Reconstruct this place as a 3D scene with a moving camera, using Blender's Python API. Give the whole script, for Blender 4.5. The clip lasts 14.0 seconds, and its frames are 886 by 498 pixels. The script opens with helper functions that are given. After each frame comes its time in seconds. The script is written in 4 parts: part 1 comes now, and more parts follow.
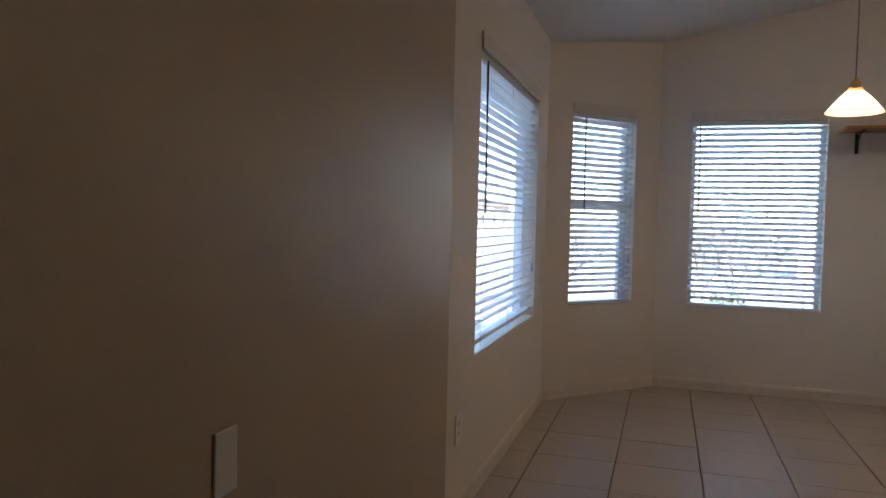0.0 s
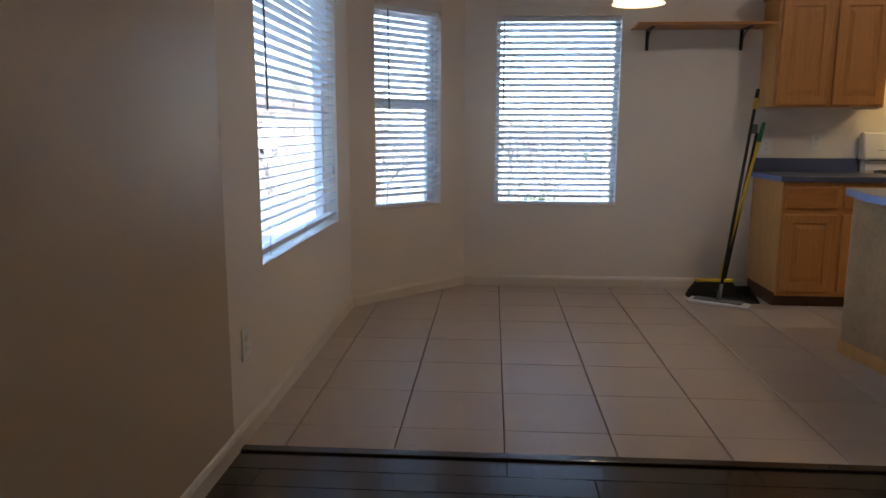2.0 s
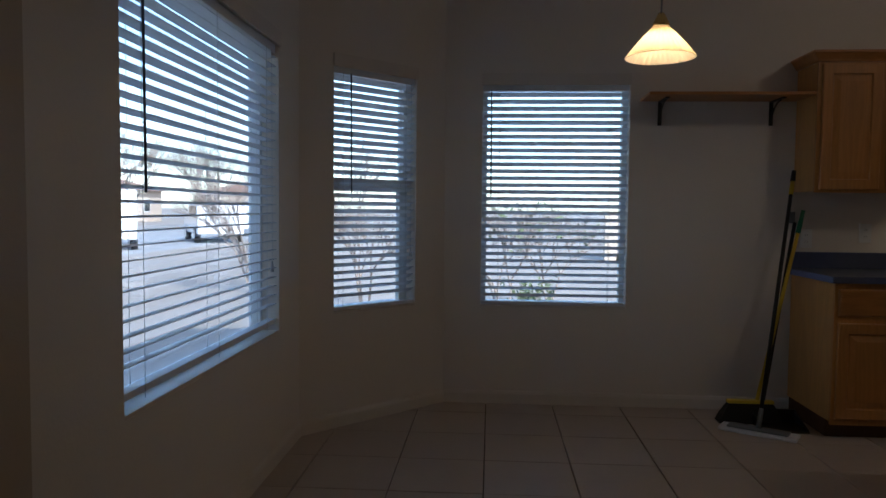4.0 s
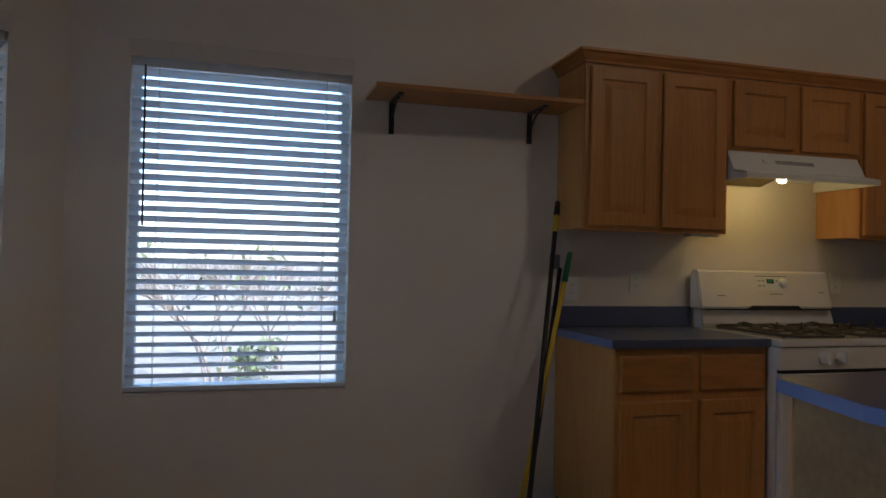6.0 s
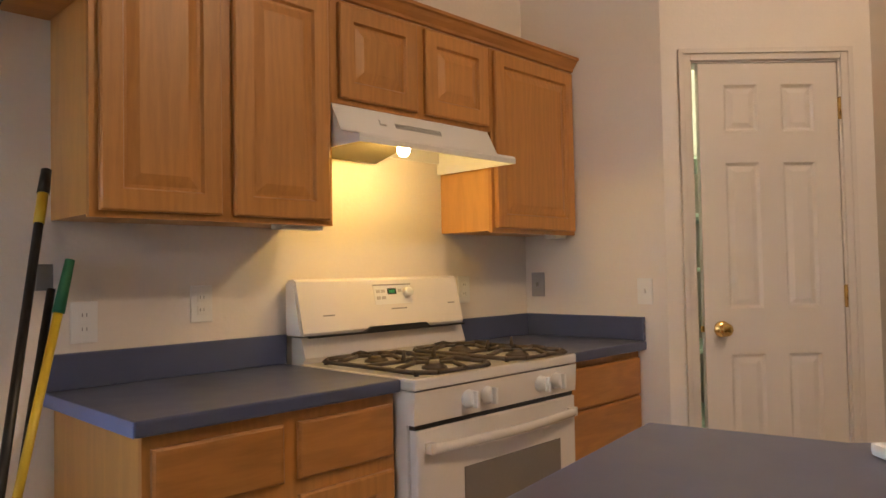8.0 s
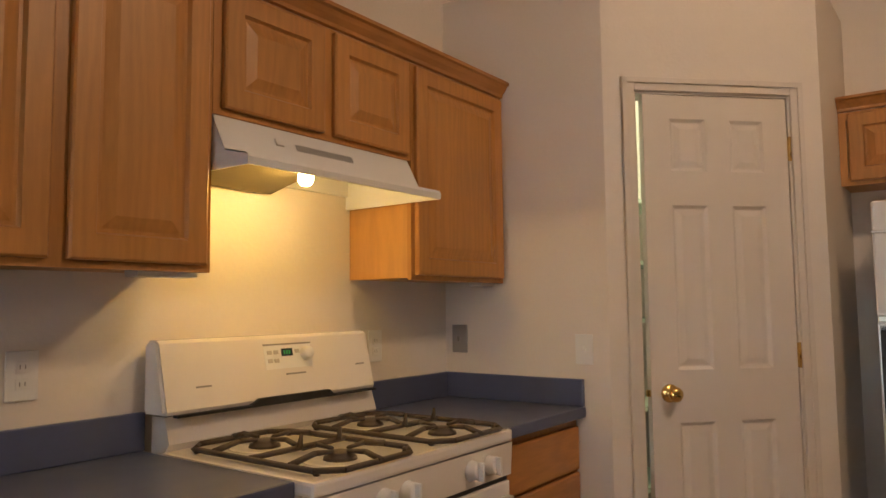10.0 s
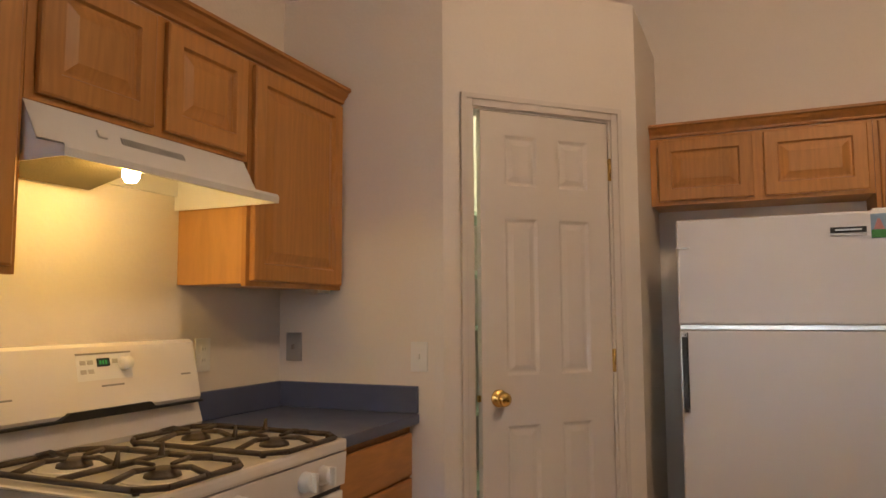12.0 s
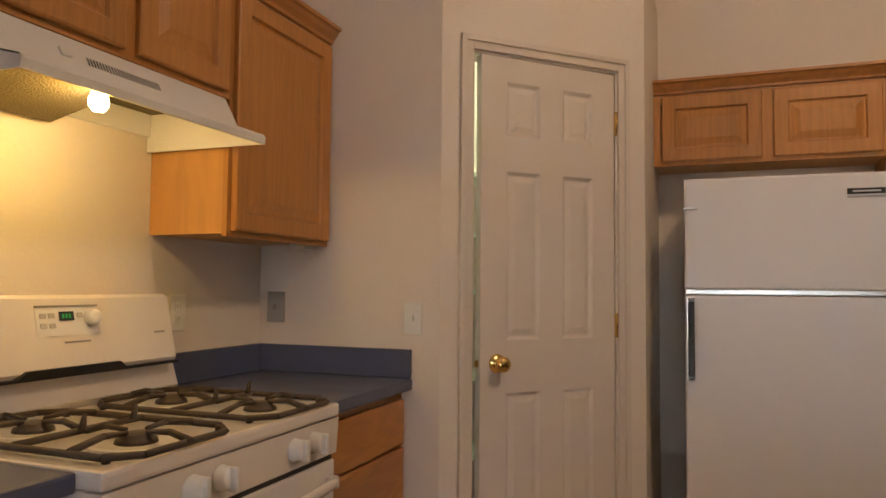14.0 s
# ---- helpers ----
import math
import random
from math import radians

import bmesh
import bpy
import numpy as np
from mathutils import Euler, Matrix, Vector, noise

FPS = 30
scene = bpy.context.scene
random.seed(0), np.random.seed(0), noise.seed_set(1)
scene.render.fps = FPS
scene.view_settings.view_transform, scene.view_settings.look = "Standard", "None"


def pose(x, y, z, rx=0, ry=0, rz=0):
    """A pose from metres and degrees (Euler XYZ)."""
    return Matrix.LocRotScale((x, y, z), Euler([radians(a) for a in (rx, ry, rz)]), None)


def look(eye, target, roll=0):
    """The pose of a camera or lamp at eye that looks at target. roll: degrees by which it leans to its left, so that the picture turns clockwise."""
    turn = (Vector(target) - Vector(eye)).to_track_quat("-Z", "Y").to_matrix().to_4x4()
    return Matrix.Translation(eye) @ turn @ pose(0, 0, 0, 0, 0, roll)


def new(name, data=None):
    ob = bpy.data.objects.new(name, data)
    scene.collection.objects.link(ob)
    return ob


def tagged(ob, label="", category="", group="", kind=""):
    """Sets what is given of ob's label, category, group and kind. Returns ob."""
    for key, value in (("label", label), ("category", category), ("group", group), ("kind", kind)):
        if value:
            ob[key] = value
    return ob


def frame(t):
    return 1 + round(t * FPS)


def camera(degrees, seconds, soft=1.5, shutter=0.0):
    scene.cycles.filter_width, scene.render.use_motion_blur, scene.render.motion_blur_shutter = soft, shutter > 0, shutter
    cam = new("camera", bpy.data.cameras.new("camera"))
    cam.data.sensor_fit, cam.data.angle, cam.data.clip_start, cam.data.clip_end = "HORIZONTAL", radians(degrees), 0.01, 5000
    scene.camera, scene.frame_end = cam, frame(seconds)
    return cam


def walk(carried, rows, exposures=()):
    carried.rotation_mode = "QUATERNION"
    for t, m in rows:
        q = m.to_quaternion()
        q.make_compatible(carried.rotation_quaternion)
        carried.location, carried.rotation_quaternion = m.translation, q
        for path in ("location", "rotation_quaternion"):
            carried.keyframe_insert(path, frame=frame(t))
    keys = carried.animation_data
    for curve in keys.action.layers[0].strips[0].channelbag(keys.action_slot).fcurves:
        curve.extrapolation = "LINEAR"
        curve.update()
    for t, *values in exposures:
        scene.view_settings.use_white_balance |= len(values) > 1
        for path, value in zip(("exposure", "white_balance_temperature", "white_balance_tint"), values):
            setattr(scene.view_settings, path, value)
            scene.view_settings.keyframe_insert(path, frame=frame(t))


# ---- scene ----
cam = camera(63.3, 14.0)
PATH = [
    (0, (0.40, -0.05, 1.272), (-0.193, 1.86, 1.187), 1.3),
    (0.5, (0.434, -0.146, 1.27), (0.191, 1.831, 1.097), 0.4),
    (1, (0.465, -0.141, 1.252), (0.369, 1.851, 1.095), 0.9),
    (1.5, (0.501, -0.021, 1.198), (0.457, 1.958, 0.915), 0.9),
    (2, (0.545, 0.166, 1.226), (0.412, 2.134, 0.895), 0.2),
    (2.2, (0.583, 0.209, 1.227), (0.416, 2.181, 0.934), 0.1),
    (4.5, (0.627, 1.486, 1.262), (0.534, 3.482, 1.169), 0.9),
    (5, (0.639, 1.859, 1.235), (0.974, 3.83, 1.174), 1.0),
    (5.5, (0.808, 2.226, 1.234), (1.202, 4.186, 1.204), 0.5),
    (6, (1.022, 2.533, 1.215), (1.566, 4.457, 1.253), 1.2),
    (6.5, (1.183, 2.884, 1.252), (2.097, 4.662, 1.305), 0.7),
    (7, (1.416, 3.19, 1.209), (2.512, 4.862, 1.262), -0.5),
    (7.5, (1.666, 3.388, 1.234), (2.859, 4.992, 1.282), -0.8),
    (8, (1.855, 3.593, 1.225), (3.28, 4.995, 1.288), -1.1),
    (8.2, (1.91, 3.657, 1.229), (3.407, 4.981, 1.301), -1.1),
    (10.3, (2.19, 3.951, 1.292), (3.821, 5.095, 1.469), -0.6),
    (10.5, (2.194, 3.949, 1.29), (3.86, 5.041, 1.472), -0.5),
    (11, (2.198, 3.942, 1.297), (3.939, 4.91, 1.475), -0.5),
    (11.5, (2.197, 3.942, 1.291), (3.995, 4.799, 1.472), -0.5),
    (12, (2.176, 3.963, 1.289), (4.003, 4.756, 1.466), -0.3),
    (12.5, (2.164, 4.01, 1.257), (4.018, 4.745, 1.408), -0.2),
    (13, (2.255, 4.082, 1.24), (4.064, 4.927, 1.365), -0.1),
    (13.5, (2.329, 4.104, 1.23), (4.124, 4.974, 1.368), 0.1),
    (14, (2.322, 4.132, 1.236), (4.187, 4.848, 1.341), 0.5),
]
EXPOSURES = [(0.0, 3.25, 5750, 10), (1.5, 3.3, 5650, 10), (2.2, 3.45, 5650, 10), (4.3, 1.65, 5350, 8), (5.0, 1.8, 5400, 8), (5.5, 2.2, 5450, 8), (6.5, 2.6, 5650, 12), (7.0, 3.8, 5950, 14),
             (7.5, 4.2, 6350, 15), (8.2, 4.25, 6600, 16), (10.3, 3.9, 6850, 18), (14.0, 3.85, 6850, 18)]
walk(cam, [(t, look(eye, target, roll)) for t, eye, target, roll in PATH], EXPOSURES)

# ---- world and sun ----
world = bpy.data.worlds.new("sky")
scene.world = world
world.use_nodes = True
wn = world.node_tree.nodes
sky = wn.new("ShaderNodeTexSky")
sky.sky_type, sky.sun_disc = "NISHITA", False
sky.sun_elevation, sky.sun_rotation = radians(38), radians(143)
world.node_tree.links.new(sky.outputs[0], wn["Background"].inputs[0])
wn["Background"].inputs[1].default_value = 0.14
sun = new("sun", bpy.data.lights.new("sun", "SUN"))
sun.data.energy, sun.data.angle, sun.data.color = 2.0, radians(0.5), (1, 0.95, 0.87)
sun.matrix_world = look((6, -8, 7.8), (0, 0, 0))


def lamp(name, at, watts, radius, colour):
    ob = new(name, bpy.data.lights.new(name, "POINT"))
    ob.location, ob.data.energy, ob.data.shadow_soft_size, ob.data.color = at, watts, radius, colour
    return ob


lamp("pendant_bulb_light", (1.24, 3.85, 1.838), 0.6, 0.012, (1, 0.74, 0.46))
lamp("ceiling_fixture_light", (3.75, 3.25, 3.12), 4.0, 0.17, (1, 0.73, 0.47))
lamp("hood_bulb_light", (3.58, 5.48, 1.634), 0.21, 0.03, (1, 0.60, 0.08))


# ---- materials ----
def mat(name, base, rough=0.5, metal=0.0, var=0.12, scale=6.0, fine=90.0, bump=0.05, coat=0.0, stretch=(1, 1, 1), grain=0.0, dark=None, island=0.0, spec=0.5):
    """A principled surface with broad and fine variation, an optional grain and fine relief."""
    m = bpy.data.materials.new(name)
    m.use_nodes = True
    n, l = m.node_tree.nodes, m.node_tree.links
    p = n["Principled BSDF"]
    p.inputs["Metallic"].default_value = metal
    p.inputs["Coat Weight"].default_value = coat
    p.inputs["Specular IOR Level"].default_value = spec
    tc = n.new("ShaderNodeTexCoord")
    mp = n.new("ShaderNodeMapping")
    mp.inputs["Scale"].default_value = stretch
    l.new(tc.outputs["Object"], mp.inputs["Vector"])
    info = n.new("ShaderNodeObjectInfo")
    shift = n.new("ShaderNodeMath")
    shift.operation = "MULTIPLY"
    shift.inputs[1].default_value = 37.0
    l.new(info.outputs["Random"], shift.inputs[0])
    l.new(shift.outputs[0], mp.inputs["Location"])
    broad = n.new("ShaderNodeTexNoise")
    broad.inputs["Scale"].default_value, broad.inputs["Detail"].default_value = scale, 5
    small = n.new("ShaderNodeTexNoise")
    small.inputs["Scale"].default_value, small.inputs["Detail"].default_value = fine, 3
    l.new(mp.outputs[0], broad.inputs["Vector"])
    l.new(mp.outputs[0], small.inputs["Vector"])
    ramp = n.new("ShaderNodeMix")
    ramp.data_type = "RGBA"
    low = dark or tuple(c * (1 - var * 2) for c in base)
    high = tuple(min(1, c * (1 + var)) for c in base)
    ramp.inputs["A"].default_value, ramp.inputs["B"].default_value = (*low, 1), (*high, 1)
    last = broad.outputs["Fac"]
    if grain:
        wave = n.new("ShaderNodeTexWave")
        wave.wave_type, wave.bands_direction = "BANDS", "X"
        wave.inputs["Scale"].default_value, wave.inputs["Distortion"].default_value = 1.6, 14
        wave.inputs["Detail"].default_value, wave.inputs["Detail Scale"].default_value = 3, 1.2
        l.new(mp.outputs[0], wave.inputs["Vector"])
        mx = n.new("ShaderNodeMix")
        mx.inputs["Factor"].default_value = grain
        l.new(last, mx.inputs["A"])
        l.new(wave.outputs["Fac"], mx.inputs["B"])
        last = mx.outputs["Result"]
    blend = n.new("ShaderNodeMix")
    blend.inputs["Factor"].default_value = 0.3
    l.new(last, blend.inputs["A"])
    l.new(small.outputs["Fac"], blend.inputs["B"])
    last = blend.outputs["Result"]
    if island:
        add = n.new("ShaderNodeMath")
        add.operation = "MULTIPLY_ADD"
        add.inputs[1].default_value = island
        l.new(info.outputs["Random"], add.inputs[0])
        sub = n.new("ShaderNodeMath")
        sub.operation = "SUBTRACT"
        sub.inputs[1].default_value = island / 2
        l.new(last, sub.inputs[0])
        l.new(sub.outputs[0], add.inputs[2])
        last = add.outputs[0]
    l.new(last, ramp.inputs["Factor"])
    l.new(ramp.outputs["Result"], p.inputs["Base Color"])
    r = n.new("ShaderNodeMapRange")
    r.inputs["To Min"].default_value, r.inputs["To Max"].default_value = max(0.02, rough * 0.8), min(1, rough * 1.2)
    l.new(broad.outputs["Fac"], r.inputs["Value"])
    l.new(r.outputs[0], p.inputs["Roughness"])
    if bump:
        b = n.new("ShaderNodeBump")
        b.inputs["Strength"].default_value, b.inputs["Distance"].default_value = bump, 0.004
        l.new(small.outputs["Fac"], b.inputs["Height"])
        l.new(b.outputs[0], p.inputs["Normal"])
    return m


def glow(name, colour, strength):
    m = bpy.data.materials.new(name)
    m.use_nodes = True
    p = m.node_tree.nodes["Principled BSDF"]
    p.inputs["Base Color"].default_value = (*colour, 1)
    p.inputs["Emission Color"].default_value, p.inputs["Emission Strength"].default_value = (*colour, 1), strength
    return m


WALL = mat("cream_wall_paint", (0.77, 0.70, 0.615), 0.62, var=0.05, scale=1.4, fine=75, bump=0.2)
TAUPE = mat("tan_satin_wall_paint", (0.52, 0.415, 0.295), 0.45, var=0.06, scale=1.8, fine=120, bump=0.12, spec=0.5)
CEIL = mat("white_ceiling_paint", (0.78, 0.76, 0.73), 0.85, var=0.04, scale=2, fine=140, bump=0.4)
TRIM = mat("cream_trim_paint", (0.70, 0.63, 0.55), 0.45, var=0.04, scale=3, bump=0.03)
DOORW = mat("cream_door_paint", (0.72, 0.65, 0.57), 0.42, var=0.035, scale=2.5, bump=0.05)
TILE = mat("beige_ceramic_tile", (0.50, 0.41, 0.33), 0.36, var=0.10, scale=5, fine=60, bump=0.05, island=0.25)
GROUT = mat("dirty_brown_grout", (0.17, 0.13, 0.095), 0.9, var=0.3, scale=4, fine=150, bump=0.3)
PLANK = mat("dark_espresso_floor_wood", (0.030, 0.019, 0.014), 0.22, var=0.3, scale=2, fine=40, bump=0.06, coat=0.3, stretch=(1.5, 18, 18), grain=0.4, island=0.5)
OAK = mat("honey_oak", (0.53, 0.238, 0.060), 0.42, var=0.22, scale=1.6, fine=24, bump=0.06, coat=0.06, stretch=(6, 6, 0.7), grain=0.2, island=0.25)
OAKH = mat("honey_oak_level_grain", (0.50, 0.215, 0.052), 0.42, var=0.22, scale=1.6, fine=24, bump=0.06, coat=0.03, stretch=(0.7, 6, 6), grain=0.28, island=0.25)
SIDE = mat("pale_oak_veneer", (0.60, 0.30, 0.085), 0.40, var=0.12, scale=2.0, fine=30, bump=0.05, stretch=(5, 5, 0.8), grain=0.35, island=0.2)
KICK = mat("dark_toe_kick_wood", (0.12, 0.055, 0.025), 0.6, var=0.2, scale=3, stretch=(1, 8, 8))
PLY = mat("blotchy_stained_plywood", (0.58, 0.37, 0.18), 0.7, spec=0.25, var=0.1, scale=4.0, fine=50, bump=0.05, dark=(0.12, 0.075, 0.04), stretch=(1, 1, 0.75))
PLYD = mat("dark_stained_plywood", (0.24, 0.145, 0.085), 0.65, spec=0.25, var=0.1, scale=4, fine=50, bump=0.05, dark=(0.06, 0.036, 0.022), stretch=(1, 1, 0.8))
BLUE = mat("slate_blue_laminate", (0.084, 0.100, 0.180), 0.33, var=0.10, scale=10, fine=220, bump=0.03)
# brighter blue than the top: daylight from the west windows painted into the edge
EDGE = mat("window_lit_blue_edge", (0.17, 0.23, 0.50), 0.42, var=0.16, scale=14, fine=150, bump=0.03)
ENAMEL = mat("white_enamel", (0.78, 0.73, 0.67), 0.2, var=0.03, scale=3, fine=80, bump=0.01, coat=0.4)
HOODW = mat("white_painted_steel", (0.78, 0.77, 0.74), 0.3, var=0.03, scale=4, bump=0.01)
FRIDGE = mat("white_textured_steel", (0.70, 0.70, 0.72), 0.4, var=0.02, scale=3, fine=320, bump=0.12)
IRON = mat("brown_black_cast_iron", (0.085, 0.062, 0.046), 0.55, var=0.35, scale=20, fine=200, bump=0.25)
BLACK = mat("black_plastic", (0.012, 0.012, 0.013), 0.4, var=0.2, scale=12)
GREY = mat("grey_plastic", (0.18, 0.19, 0.20), 0.5, var=0.1, scale=12)
CHROME = mat("chrome", (0.60, 0.60, 0.61), 0.3, metal=1, var=0.03, scale=10, bump=0)
STEEL = mat("brushed_steel_plate", (0.42, 0.41, 0.40), 0.4, metal=0.8, var=0.06, scale=10, bump=0.02)
BRASS = mat("polished_brass", (0.78, 0.52, 0.18), 0.2, metal=1, var=0.06, scale=12, bump=0)
FILTER = mat("greasy_aluminium_filter", (0.20, 0.16, 0.085), 0.65, metal=0.3, var=0.3, scale=8, fine=180, bump=1.0)
WHITE = mat("white_plastic", (0.78, 0.77, 0.73), 0.42, var=0.03, scale=8, bump=0.01)
SLAT = mat("white_blind_slat", (0.80, 0.81, 0.83), 0.5, var=0.03, scale=6, bump=0.02)
VINYL = mat("white_vinyl_frame", (0.76, 0.78, 0.80), 0.4, var=0.03, scale=6, bump=0.01)
CORD = mat("blind_cord", (0.60, 0.60, 0.60), 0.8, var=0.1, scale=30, bump=0)
WAND = mat("dark_tilt_wand", (0.06, 0.06, 0.07), 0.3, var=0.1, scale=30, bump=0)
YELLOW = mat("yellow_painted_metal", (0.72, 0.50, 0.03), 0.4, var=0.1, scale=9)
GREEN = mat("green_rubber_grip", (0.02, 0.16, 0.07), 0.6, var=0.15, scale=20)
PAD = mat("white_mop_cloth", (0.82, 0.82, 0.84), 0.95, var=0.15, scale=40, fine=300, bump=0.6)
BRISTLE = mat("black_bristles", (0.014, 0.013, 0.012), 0.8, var=0.4, scale=60, fine=300, bump=0.6)
# oven glass base lifted to grey, painting in the pale reflection
OVENGLASS = mat("oven_glass_reflection_grey", (0.24, 0.215, 0.19), 0.15, var=0.1, scale=4, bump=0)
SINKW = mat("white_sink_enamel", (0.82, 0.81, 0.79), 0.15, var=0.02, scale=4, bump=0)
BULB = glow("lit_bulb", (1.0, 0.80, 0.48), 5)
HBULB = glow("lit_hood_bulb", (1.0, 0.80, 0.42), 5)
LCD = glow("green_display_digits", (0.02, 0.22, 0.05), 0.05)
PALEG = mat("pale_grey_button", (0.50, 0.47, 0.43), 0.5, var=0.08, scale=30, bump=0)
INKG = mat("grey_print", (0.28, 0.26, 0.24), 0.5, var=0.1, scale=20, bump=0)
STICKB = mat("sticker_blue", (0.25, 0.38, 0.55), 0.5, var=0.15, scale=40, bump=0)
STICKG = mat("sticker_green", (0.05, 0.28, 0.06), 0.5, var=0.3, scale=60, bump=0)
STICKR = mat("sticker_pink", (0.55, 0.25, 0.24), 0.5, var=0.2, scale=60, bump=0)
SHELFG = mat("pale_green_pantry_paint", (0.62, 0.72, 0.58), 0.6, var=0.05, scale=3)
GROUND = mat("dusty_gravel_ground", (0.33, 0.28, 0.23), 0.95, var=0.2, scale=0.8, fine=12, bump=0.6)
# street colour raised to stand in for the bright sunlit band past the house shade
ROADM = mat("sunlit_bright_concrete", (0.34, 0.33, 0.32), 0.9, var=0.2, scale=1.0, fine=30, bump=0.4)
STUCCO = mat("tan_stucco", (0.52, 0.42, 0.33), 0.9, var=0.08, scale=1.5, fine=50, bump=0.4)
ROOFT = mat("brown_roof_tile", (0.26, 0.15, 0.10), 0.85, var=0.2, scale=3, fine=20, bump=0.5)
BARK = mat("grey_brown_bark", (0.34, 0.27, 0.22), 0.9, var=0.3, scale=12, fine=60, bump=0.5)
LEAF = mat("dusty_green_leaves", (0.20, 0.23, 0.11), 0.7, var=0.4, scale=3, fine=20, bump=0.2)
CARW = mat("white_car_paint", (0.80, 0.80, 0.80), 0.25, var=0.02, scale=2, bump=0, coat=0.6)
CARG = mat("dark_car_glass", (0.03, 0.035, 0.04), 0.08, var=0.05, scale=2, bump=0)
RUBBER = mat("tyre_rubber", (0.02, 0.02, 0.02), 0.8, var=0.2, scale=20)

GLASS = bpy.data.materials.new("clear_window_glass")
GLASS.use_nodes = True
gp = GLASS.node_tree.nodes["Principled BSDF"]
gp.inputs["Transmission Weight"].default_value, gp.inputs["Roughness"].default_value, gp.inputs["IOR"].default_value = 1.0, 0.0, 1.45
gp.inputs["Base Color"].default_value = (0.96, 0.98, 0.98, 1)

SHADE = bpy.data.materials.new("frosted_ribbed_lamp_glass")
SHADE.use_nodes = True
sn, sl = SHADE.node_tree.nodes, SHADE.node_tree.links
tr = sn.new("ShaderNodeBsdfTranslucent")
tr.inputs[0].default_value = (0.95, 0.82, 0.62, 1)
ms = sn.new("ShaderNodeMixShader")
ms.inputs[0].default_value = 0.75
sn["Principled BSDF"].inputs["Base Color"].default_value = (0.85, 0.74, 0.58, 1)
sn["Principled BSDF"].inputs["Roughness"].default_value = 0.3
sl.new(sn["Principled BSDF"].outputs[0], ms.inputs[1])
sl.new(tr.outputs[0], ms.inputs[2])
sl.new(ms.outputs[0], sn["Material Output"].inputs[0])


# ---- mesh helpers ----
def box(bm, x0, x1, y0, y1, z0, z1, bevel=0.0, m=None):
    vs = [bm.verts.new((x, y, z)) for x in (min(x0, x1), max(x0, x1)) for y in (min(y0, y1), max(y0, y1)) for z in (min(z0, z1), max(z0, z1))]
    fs = [bm.faces.new([vs[i] for i in f]) for f in ((0, 1, 3, 2), (4, 6, 7, 5), (0, 4, 5, 1), (2, 3, 7, 6), (0, 2, 6, 4), (1, 5, 7, 3))]
    if bevel:
        es = list({e for f in fs for e in f.edges})
        made = bmesh.ops.bevel(bm, geom=es, offset=bevel, segments=2, affect="EDGES", profile=0.6)
        vs = list({v for f in made["faces"] for v in f.verts} | {v for v in vs if v.is_valid})
    if m is not None:
        bmesh.ops.transform(bm, matrix=m, verts=vs)
    return bm


def B(*a, **k):
    return box(bmesh.new(), *a, **k)


def rod(bm, a, b, r0, r1=None, seg=12, cap=True):
    a, b = Vector(a), Vector(b)
    r1 = r0 if r1 is None else r1
    q = (b - a).to_track_quat("Z", "Y")
    rings = []
    for c, r in ((a, r0), (b, r1)):
        rings.append([bm.verts.new(c + q @ Vector((r * math.cos(2 * math.pi * i / seg), r * math.sin(2 * math.pi * i / seg), 0))) for i in range(seg)])
    for i in range(seg):
        f = bm.faces.new((rings[0][i], rings[0][(i + 1) % seg], rings[1][(i + 1) % seg], rings[1][i]))
        f.smooth = True
    if cap:
        bm.faces.new(rings[0][::-1])
        bm.faces.new(rings[1])
    return bm


def lathe(profile, m, seg=28):
    """Turn a profile of (radius, height) about the local z axis."""
    bm = bmesh.new()
    rings = [[bm.verts.new(m @ Vector((r * math.cos(2 * math.pi * i / seg), r * math.sin(2 * math.pi * i / seg), h))) for i in range(seg)] for r, h in profile]
    for a, b in zip(rings, rings[1:]):
        for i in range(seg):
            bm.faces.new((a[i], a[(i + 1) % seg], b[(i + 1) % seg], b[i])).smooth = True
    for ring in (rings[0], rings[-1]):
        if (ring[0].co - ring[seg // 2].co).length > 1e-5:
            bm.faces.new(ring)
    bmesh.ops.remove_doubles(bm, verts=bm.verts, dist=1e-6)
    bmesh.ops.recalc_face_normals(bm, faces=bm.faces)
    return bm


def prism(bm, pts, z0, z1, m=None, bevel=0.0):
    """An upright solid over a plan polygon."""
    lo, hi = [bm.verts.new((x, y, z0)) for x, y in pts], [bm.verts.new((x, y, z1)) for x, y in pts]
    fs = [bm.faces.new(lo[::-1]), bm.faces.new(hi)]
    n = len(pts)
    fs += [bm.faces.new((lo[i], lo[(i + 1) % n], hi[(i + 1) % n], hi[i])) for i in range(n)]
    vs = lo + hi
    if bevel:
        made = bmesh.ops.bevel(bm, geom=list({e for f in fs for e in f.edges}), offset=bevel, segments=3, affect="EDGES", profile=0.5)
        vs = list({v for f in made["faces"] for v in f.verts} | {v for v in vs if v.is_valid})
    if m is not None:
        bmesh.ops.transform(bm, matrix=m, verts=vs)
    return bm


def thing(name, at, label, category, group="", rz=0.0):
    e = new(name)
    e.empty_display_size = 0.1
    e.matrix_basis = pose(*at, 0, 0, rz)
    return tagged(e, label, category, group)


